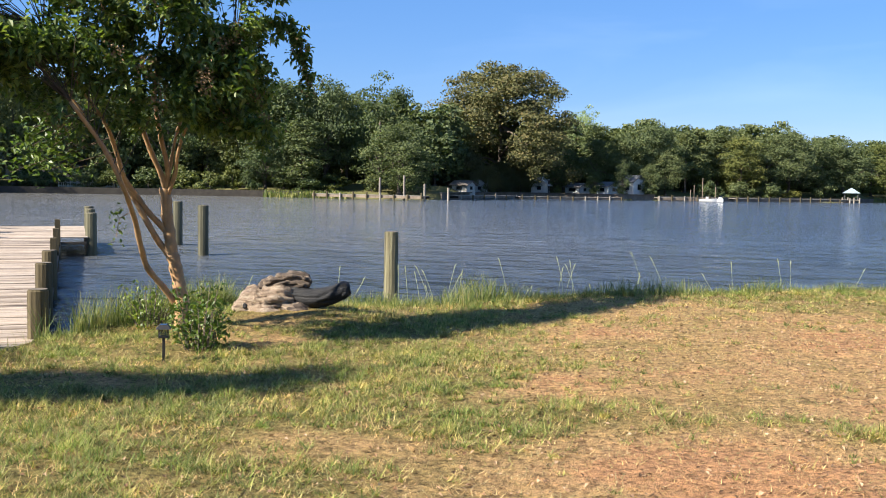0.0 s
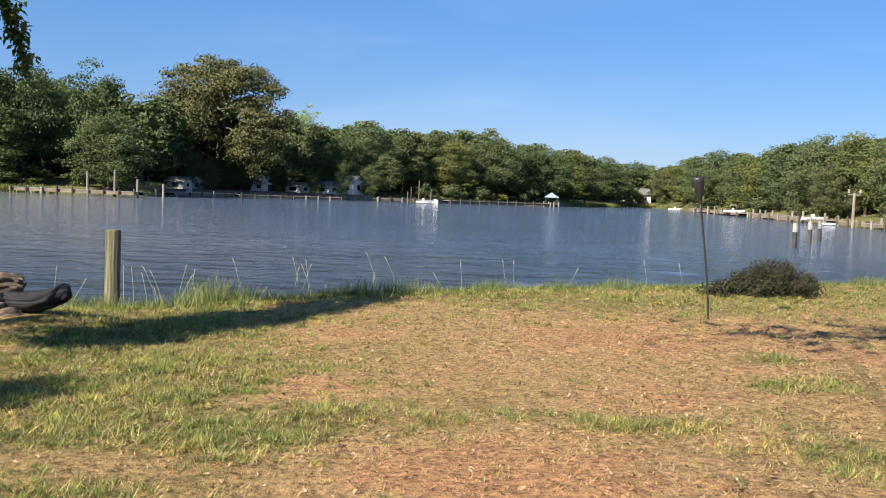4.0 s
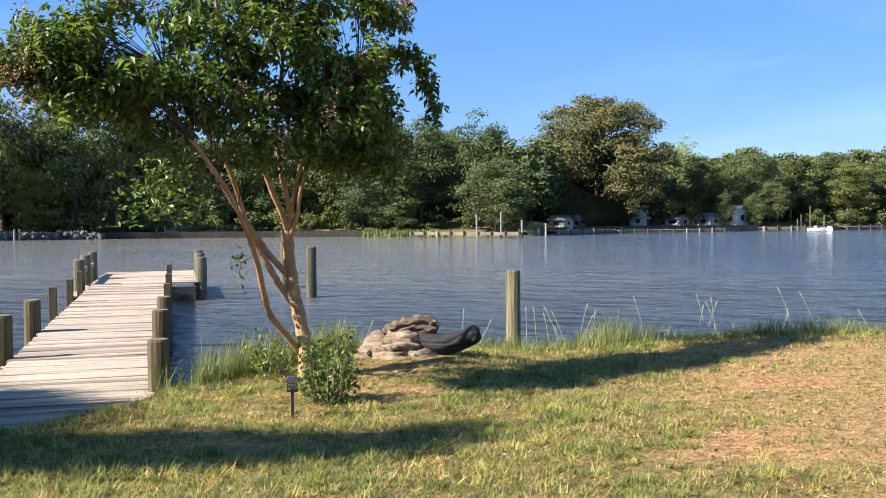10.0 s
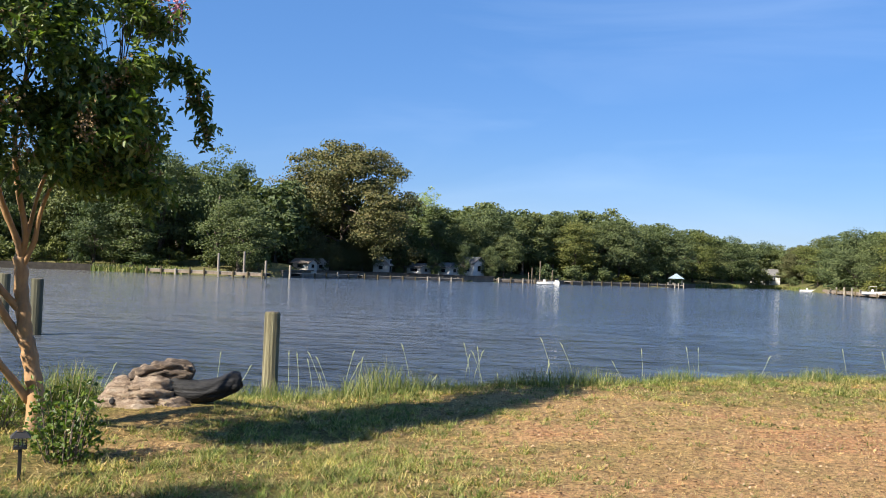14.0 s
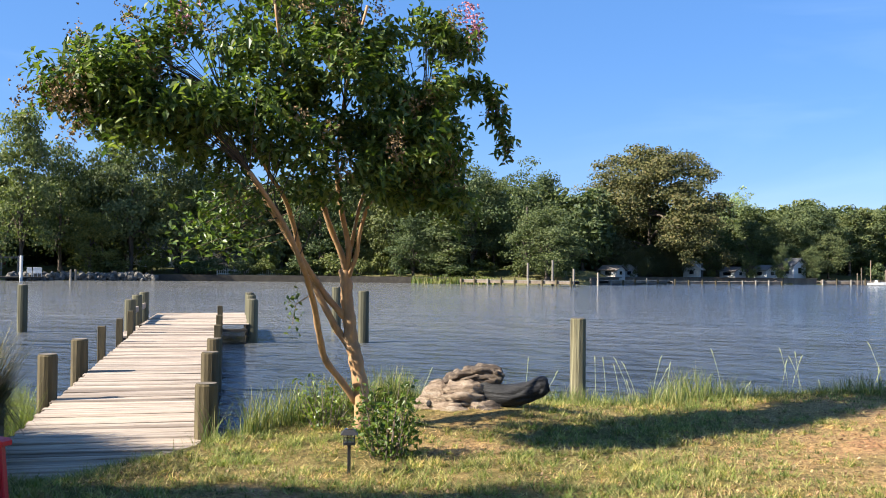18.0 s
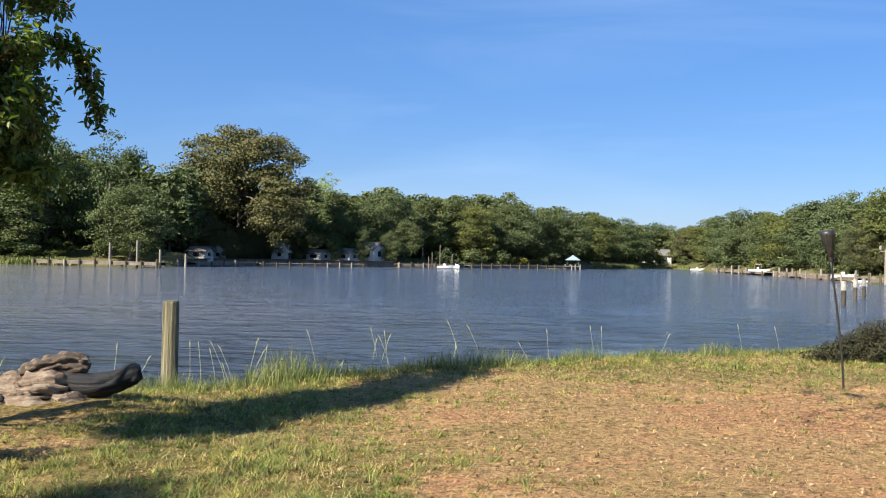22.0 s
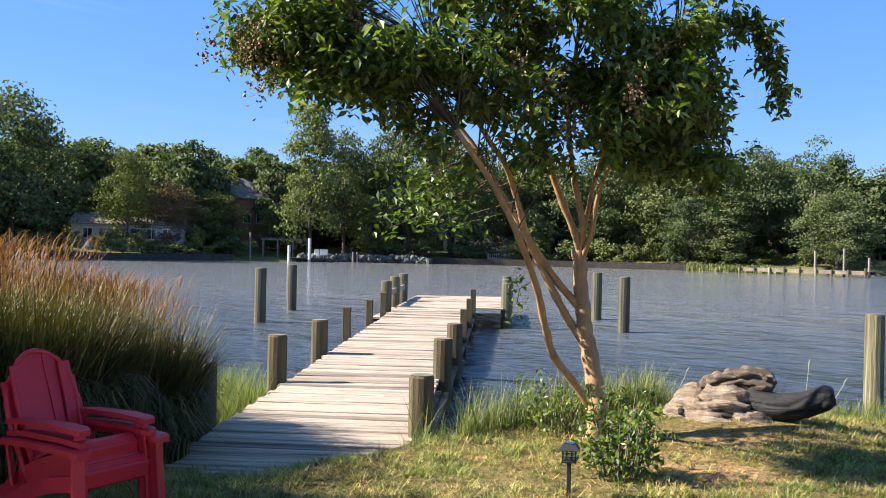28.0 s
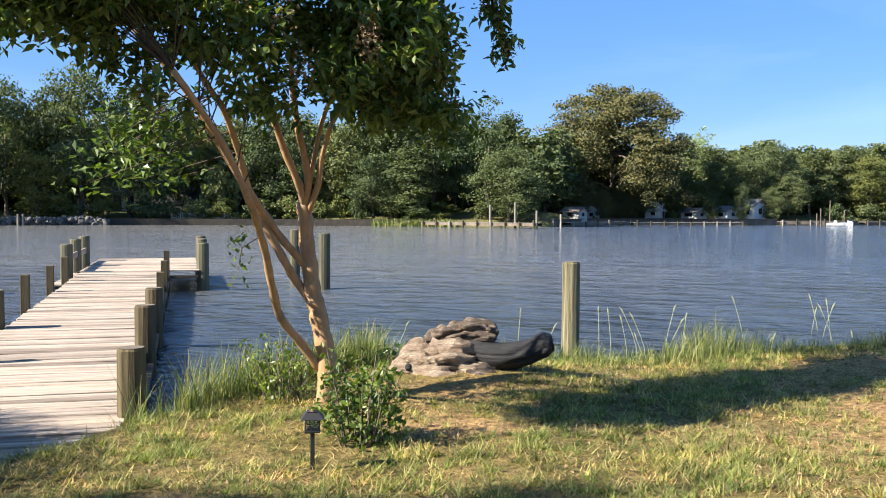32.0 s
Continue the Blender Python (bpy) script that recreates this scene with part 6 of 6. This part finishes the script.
strip("bulkhead_oak", -9.8, 3.0, -1.0, 0.28, 0.25, "bulkhead", "dark timber bulkhead under the big oak", 1.0, cap="bulkhead")
strip("bulkhead_left", 11.2, 28.6, -1.0, 0.25, 0.25, "dark_wood", "low dark bulkhead along the shaded bank", 0.6)
strip("bulkhead_far_left", 40.0, 62.0, -1.0, 0.2, 0.25, "dark_wood", "low dark bank wall behind the tall grass", 0.6)
strip("bulkhead_right", -22.3, -9.8, -1.0, 0.15, 0.25, "bulkhead", "weathered bulkhead along the wooded bank", 1.0)
strip("bulkhead_boats", -46.0, -28.5, -1.0, 0.2, 0.25, "bulkhead", "timber bulkhead behind the boat slips", 0.8)


def riprap(az0, az1, count, seed):
    rng = np.random.default_rng(seed)
    bm = bmesh.new()
    for k in range(count):
        p = far_place(float(rng.uniform(az0, az1)), float(rng.uniform(-0.9, 0.9)))
        r = rng.uniform(0.25, 0.55)
        m = Matrix.Translation((p.x, p.y, -0.55 + rng.uniform(0, 0.75))) @ Euler(rng.uniform(0, 6, 3)).to_matrix().to_4x4() @ Matrix.Diagonal((r, r * rng.uniform(0.6, 1), r * rng.uniform(0.5, 0.9), 1))
        bmesh.ops.create_icosphere(bm, subdivisions=1, radius=1, matrix=m)
    tagged(part("riprap", bm, M["stone"]), "grey riprap stones along the far bank", "stones", kind="stuff")


riprap(28.4, 36.2, 260, 3)


def pier(name, a, b, width, z, label, posts=8, post_h=0.7, mat="pale_timber", both=False):
    """A pier from a to b over the water: deck boards, stringers, and posts along it."""
    a, b = Vector((*a[:2], 0)), Vector((*b[:2], 0))
    ln = (b - a).length
    t = thing(name, Matrix.Translation(a) @ Matrix.Rotation(math.atan2(b.y - a.y, b.x - a.x), 4, "Z"), label, "pier", "far piers")
    bm = box(bmesh.new(), (ln / 2, 0, z), (ln, width, 0.08), None, 0.02)
    part("deck", bm, M[mat], t)
    part("stringer", box(bmesh.new(), (ln / 2, -width / 2 + 0.05, z - 0.17), (ln, 0.08, 0.26)), M["bulkhead"], t)
    part("stringer", box(bmesh.new(), (ln / 2, width / 2 - 0.05, z - 0.17), (ln, 0.08, 0.26)), M["dark_wood"], t)
    rng = np.random.default_rng(int(ln * 10))
    for k in range(posts):
        x = lerp(0.3, ln - 0.3, k / max(1, posts - 1))
        for s in ((-1, 1) if both else (-1,)):
            part("post", log_post(bmesh.new(), 0.11, -1.4, z + post_h * rng.uniform(0.2, 0.6), 8), M["pale_timber" if rng.random() < 0.25 else "piling"], t).location = (x, s * (width / 2 + 0.1), 0)
    return t


def far_xy(az, off):
    p = far_place(az, off)
    return (p.x, p.y)


# beside the oak
p0, p1 = far_xy(10.4, -3.0), far_xy(3.6, -7.5)
pier("pier", p0, p1, 1.6, 0.05, "long pale pier lying along the far bank", 9, 0.6)
for az, off, h in ((6.49, -5.0, 2.0), (5.01, -6.0, 2.3), (3.75, -7.6, 1.4), (2.33, -9, 1.0)):
    p = far_place(az, off)
    post("pier_pole", p, 0.12, h, M["pale_timber"], "tall pale pole beside the long pier", "pier poles")
pier("pier", far_xy(2.0, -4.0), far_xy(-1.5, -8.0), 1.4, 0.0, "grey pier in front of the oak's bulkhead", 6, 0.5)
pier("pier", far_xy(-1.8, -12.5), far_xy(-7.9, -9.0), 1.4, -0.05, "low pier with short posts before the white houses", 9, 0.5)
pier("pier", far_xy(-14.2, -3.0), far_xy(-20.3, -5.0), 1.5, 0.0, "long pier that leads to the gazebo", 12, 0.7)
pier("pier", far_xy(-9.9, -1.5), far_xy(-13.0, -4.5), 1.5, 0.0, "short pier beside the white boats", 5, 0.8)


def gazebo(az, off):
    c = far_place(az, off)
    t = thing("gazebo", Matrix.Translation((c.x, c.y, 0)) @ facing(az) @ Matrix.Scale(0.76, 4), "open gazebo with a pale blue roof on the pier", "gazebo")
    part("floor", box(bmesh.new(), (0, 0, 0.02), (3.4, 3.4, 0.12)), M["pale_timber"], t)
    for x in (-1.3, 1.3):
        for y in (-1.3, 1.3):
            part("post", box(bmesh.new(), (x, y, 0.75), (0.16, 0.16, 1.5)), M["grey_siding"], t)
    for x in (-1.7, -0.6, 0.6, 1.7):
        part("piling", log_post(bmesh.new(), 0.14, -1.4, 0.55, 8), M["pale_timber"], t).location = (x, -1.75, 0)
    bm = bmesh.new()
    bmesh.ops.create_cone(bm, cap_ends=True, segments=4, radius1=2.55, radius2=0.12, depth=1.15, matrix=Matrix.Translation((0, 0, 2.05)) @ Matrix.Rotation(math.pi / 4, 4, "Z"))
    part("roof", bm, M["teal_roof"], t, "pale blue hipped roof")
    for s in (-1, 1):
        part("rail", box(bmesh.new(), (s * 1.3, 0, 0.6), (0.06, 2.6, 0.08)), M["pale_timber"], t)
    return t


gazebo(-20.5, -5.2)


def boat(az, off, length, label, turn=90.0, canopy=False, lift=0.0):
    """A small motor boat: hull with sheer and a keel, gunwale, console, windscreen, engine."""
    c = far_place(az, off)
    t = thing("motor_boat", Matrix.Translation((c.x, c.y, WATER_Z + lift)) @ facing(az + turn - 90) @ Matrix.Scale(0.6, 4), label, "boat")
    bm = bmesh.new()
    rings = []
    for k in range(8):
        u = k / 7
        half = 0.19 * length * (1 - max(0, u - 0.45) ** 2 / 0.31) + 0.02
        sheer = 0.62 + 0.28 * u * u
        x = (u - 0.5) * length
        rings.append([bm.verts.new(p) for p in ((x, -half, sheer), (x, -half * 0.85, 0.1), (x, 0, -0.2 + 0.25 * u ** 3), (x, half * 0.85, 0.1), (x, half, sheer), (x, half * 0.8, sheer - 0.12), (x, -half * 0.8, sheer - 0.12))])
    for a, b in zip(rings, rings[1:]):
        for s in range(7):
            bm.faces.new((a[s], a[(s + 1) % 7], b[(s + 1) % 7], b[s]))
    bm.faces.new(rings[0])
    bm.faces.new(rings[-1])
    bmesh.ops.recalc_face_normals(bm, faces=bm.faces)
    part("hull", bm, M["white"], t, smooth=False)
    part("console", box(bmesh.new(), (-0.05 * length, 0, 0.85), (0.6, 0.8, 0.75), None, 0.05), M["white"], t)
    part("windscreen", box(bmesh.new(), (0.02 * length, 0, 1.35), (0.06, 0.8, 0.4), Matrix.Rotation(-0.4, 3, "Y")), M["glass"], t)
    part("engine", box(bmesh.new(), (-0.53 * length, 0, 0.6), (0.35, 0.4, 0.8), None, 0.06), M["black"], t)
    if canopy:
        top = part("canopy", box(bmesh.new(), (-0.05 * length, 0, 2.0), (0.34 * length, 1.6, 0.07), None, 0.02), M["white"], t)
        for x in (-0.2, 0.1):
            for y in (-0.7, 0.7):
                part("canopy_post", tube(bmesh.new(), [(x * length, y, 0.7), (x * length, y, 2.0)], [0.03, 0.03], 6), M["metal"], top)
    return t


boat(-12.9, -6.0, 4.2, "white motor boat moored beside the short pier")
boat(-13.6, -6.5, 3.4, "white motor boat moored with its bow to the water", 20)
boat(-27.7, -4.0, 5.0, "small white boat at the creek's far slips")
boat(-31.1, -3.0, 5.5, "white canopied boat hanging in a lift", 90, True, 0.5)
boat(-35.6, -4.0, 5.0, "white pontoon boat in a lift beside the slips", 100, False, 0.35)
for az, h in ((-12.57, 3.0), (-12.1, 1.9), (-13.3, 1.7), (-11.9, 1.2)):
    post("boat_pole", far_place(az, -4.5), 0.06, h, M["bulkhead"], "slim pole beside the moored boats", "poles by the boats")


def slips():
    rng = np.random.default_rng(9)
    for az in (-28.9, -29.2, -29.6, -30.0, -30.4, -31.9, -32.2, -32.6, -32.9, -33.3, -34.4, -35.0, -36.2, -36.9, -38.7, -39.2, -39.7, -40.2, -40.6, -41.4):
        post("slip_piling", far_place(az, -3 - rng.uniform(0, 3)), 0.14, rng.uniform(0.3, 0.9), M["pale_timber"], "pale piling at the boat slips", "slip pilings")
    pier("pier", far_xy(-29.0, -3.2), far_xy(-31.6, -3.4), 1.4, 0.0, "pier along the distant boat slips", 6, 0.7)
    pier("pier", far_xy(-32.4, -3.4), far_xy(-36.6, -4.5), 1.5, 0.0, "pier with white boats and lifts", 8, 0.8)
    pier("pier", far_xy(-37.2, -5.0), far_xy(-43.0, -9.0), 1.6, 0.0, "stone-footed pier in front of the bank", 9, 1.2)
    # the lamp pole with its two heads
    c = far_place(-37.7, -7)
    t = thing("pole_light", Matrix.Translation((c.x, c.y, 0)) @ facing(-37.7), "tall wooden pole with a cross-arm and two boxes", "pole")
    part("pole", log_post(bmesh.new(), 0.15, -1.4, 3.1, 8), M["pale_timber"], t)
    part("cross_arm", box(bmesh.new(), (0, 0, 2.9), (1.2, 0.12, 0.1)), M["pale_timber"], t)
    for x in (-0.55, 0.55):
        part("box", box(bmesh.new(), (x, 0, 3.25), (0.22, 0.22, 0.4), None, 0.03), M["pale_timber"], t)
    c = far_place(-36.5, -7)
    t = thing("kayak", Matrix.Translation((c.x, c.y, WATER_Z + 0.12)) @ facing(-36.5) @ Matrix.Scale(0.55, 4), "white kayak floating beside the pier", "kayak")
    part("hull", tube(bmesh.new(), [(-1.9, 0, 0.16), (-1.3, 0, 0.08), (0, 0, 0.04), (1.3, 0, 0.08), (1.9, 0, 0.16)], [0.03, 0.2, 0.3, 0.2, 0.03], 10), M["white"], t, smooth=True)


slips()


def left_landing():
    """The pergola, the landing and the fence on the shaded bank."""
    c = on_bank(37.0, 5)
    t = thing("pergola", Matrix.Translation(c) @ facing(37.0), "timber pergola on the bank below the tall house", "pergola")
    for x in (-2.6, -0.9, 0.9, 2.6):
        for y in (-1.2, 1.2):
            part("post", box(bmesh.new(), (x, y, 0.9), (0.16, 0.16, 2.2)), M["pale_timber"], t)
    for y in (-1.2, 1.2):
        part("beam", box(bmesh.new(), (0, y, 2.05), (5.8, 0.12, 0.2)), M["pale_timber"], t)
    for k in range(12):
        part("rafter", box(bmesh.new(), (-2.7 + k * 0.49, 0, 2.2), (0.07, 2.9, 0.12)), M["pale_timber"], t)
    c = far_place(35.6, -2.2)
    t = thing("landing", Matrix.Translation((c.x, c.y, 0)) @ facing(35.6), "low timber landing with pale posts on the far bank", "landing")
    part("deck", box(bmesh.new(), (0, 0, -0.12), (4.6, 2.0, 0.16)), M["dark_wood"], t)
    for x in (-2.2, 0.1):
        part("post", log_post(bmesh.new(), 0.16, -1.4, 1.35 if x < 0 else 2.2, 8), M["white"], t, "white-painted post").location = (x, -1.1, 0)
    for k, x in enumerate((0.9, 1.5, 1.9)):
        ch = thing("landing_chair", Matrix.Translation((c.x, c.y, -0.04)) @ facing(35.6) @ Matrix.Translation((x, 0.1, 0)), "small white chair on the far landing", "chair", "chairs on the far landing")
        part("seat", box(bmesh.new(), (0, 0, 0.38), (0.5, 0.5, 0.06), None, 0.01), M["white"], ch)
        part("backrest", box(bmesh.new(), (0, 0.24, 0.68), (0.5, 0.06, 0.6), None, 0.02), M["white"], ch)
        for lx in (-0.21, 0.21):
            for ly in (-0.21, 0.21):
                part("leg", box(bmesh.new(), (lx, ly, 0.18), (0.06, 0.06, 0.38)), M["white"], ch)
    for az in (33.0, 32.75):
        post("landing_post", far_place(az, -3), 0.12, 0.75, M["pale_timber"], "thin pale post standing off the riprap", "posts off the riprap")
    c = on_bank(23.0, 4)
    t = thing("fence", Matrix.Translation(c) @ facing(23.0), "white picket fence along the shaded bank", "fence")
    part("rail", box(bmesh.new(), (0, 0, 0.3), (8.2, 0.06, 0.09)), M["cream"], t)
    part("rail", box(bmesh.new(), (0, 0, 0.75), (8.2, 0.06, 0.09)), M["cream"], t)
    for k in range(34):
        part("picket", box(bmesh.new(), (-4.05 + k * 0.245, -0.04, 0.5), (0.1, 0.03, 0.95)), M["cream"], t)
    for x in (-4.1, -2, 0, 2, 4.1):
        part("post", box(bmesh.new(), (x, 0, 0.52), (0.13, 0.13, 1.15)), M["cream"], t)
    c = on_bank(39.0, 1.5)
    post("birdhouse_pole", Vector((c.x, c.y, 0)), 0.1, 2.7, M["pale_timber"], "grey pole on the bank beside the pergola", "")


left_landing()


def marsh():
    rng = np.random.default_rng(17)
    n = 9000
    az = np.concatenate([rng.uniform(-27.8, -21.6, n // 2), rng.uniform(8.5, 13.5, n // 4), rng.uniform(-46, -36, n - n // 2 - n // 4)])
    off = rng.uniform(-1.0, 4.5, n)
    r = far_r(az) + off
    p = np.stack([-np.sin(np.radians(az)) * r, np.cos(np.radians(az)) * r, 0 * r - 0.5], 1)
    v, f = blades(rng, p, rng.uniform(0.4, 1.0, n), 0.12, rng.uniform(0.1, 0.5, n), 2)
    tagged(sheet("marsh_grass", v, f, M["bank_grass"]), "yellow-green marsh grass on the far banks", "marsh grass", kind="stuff")


marsh()
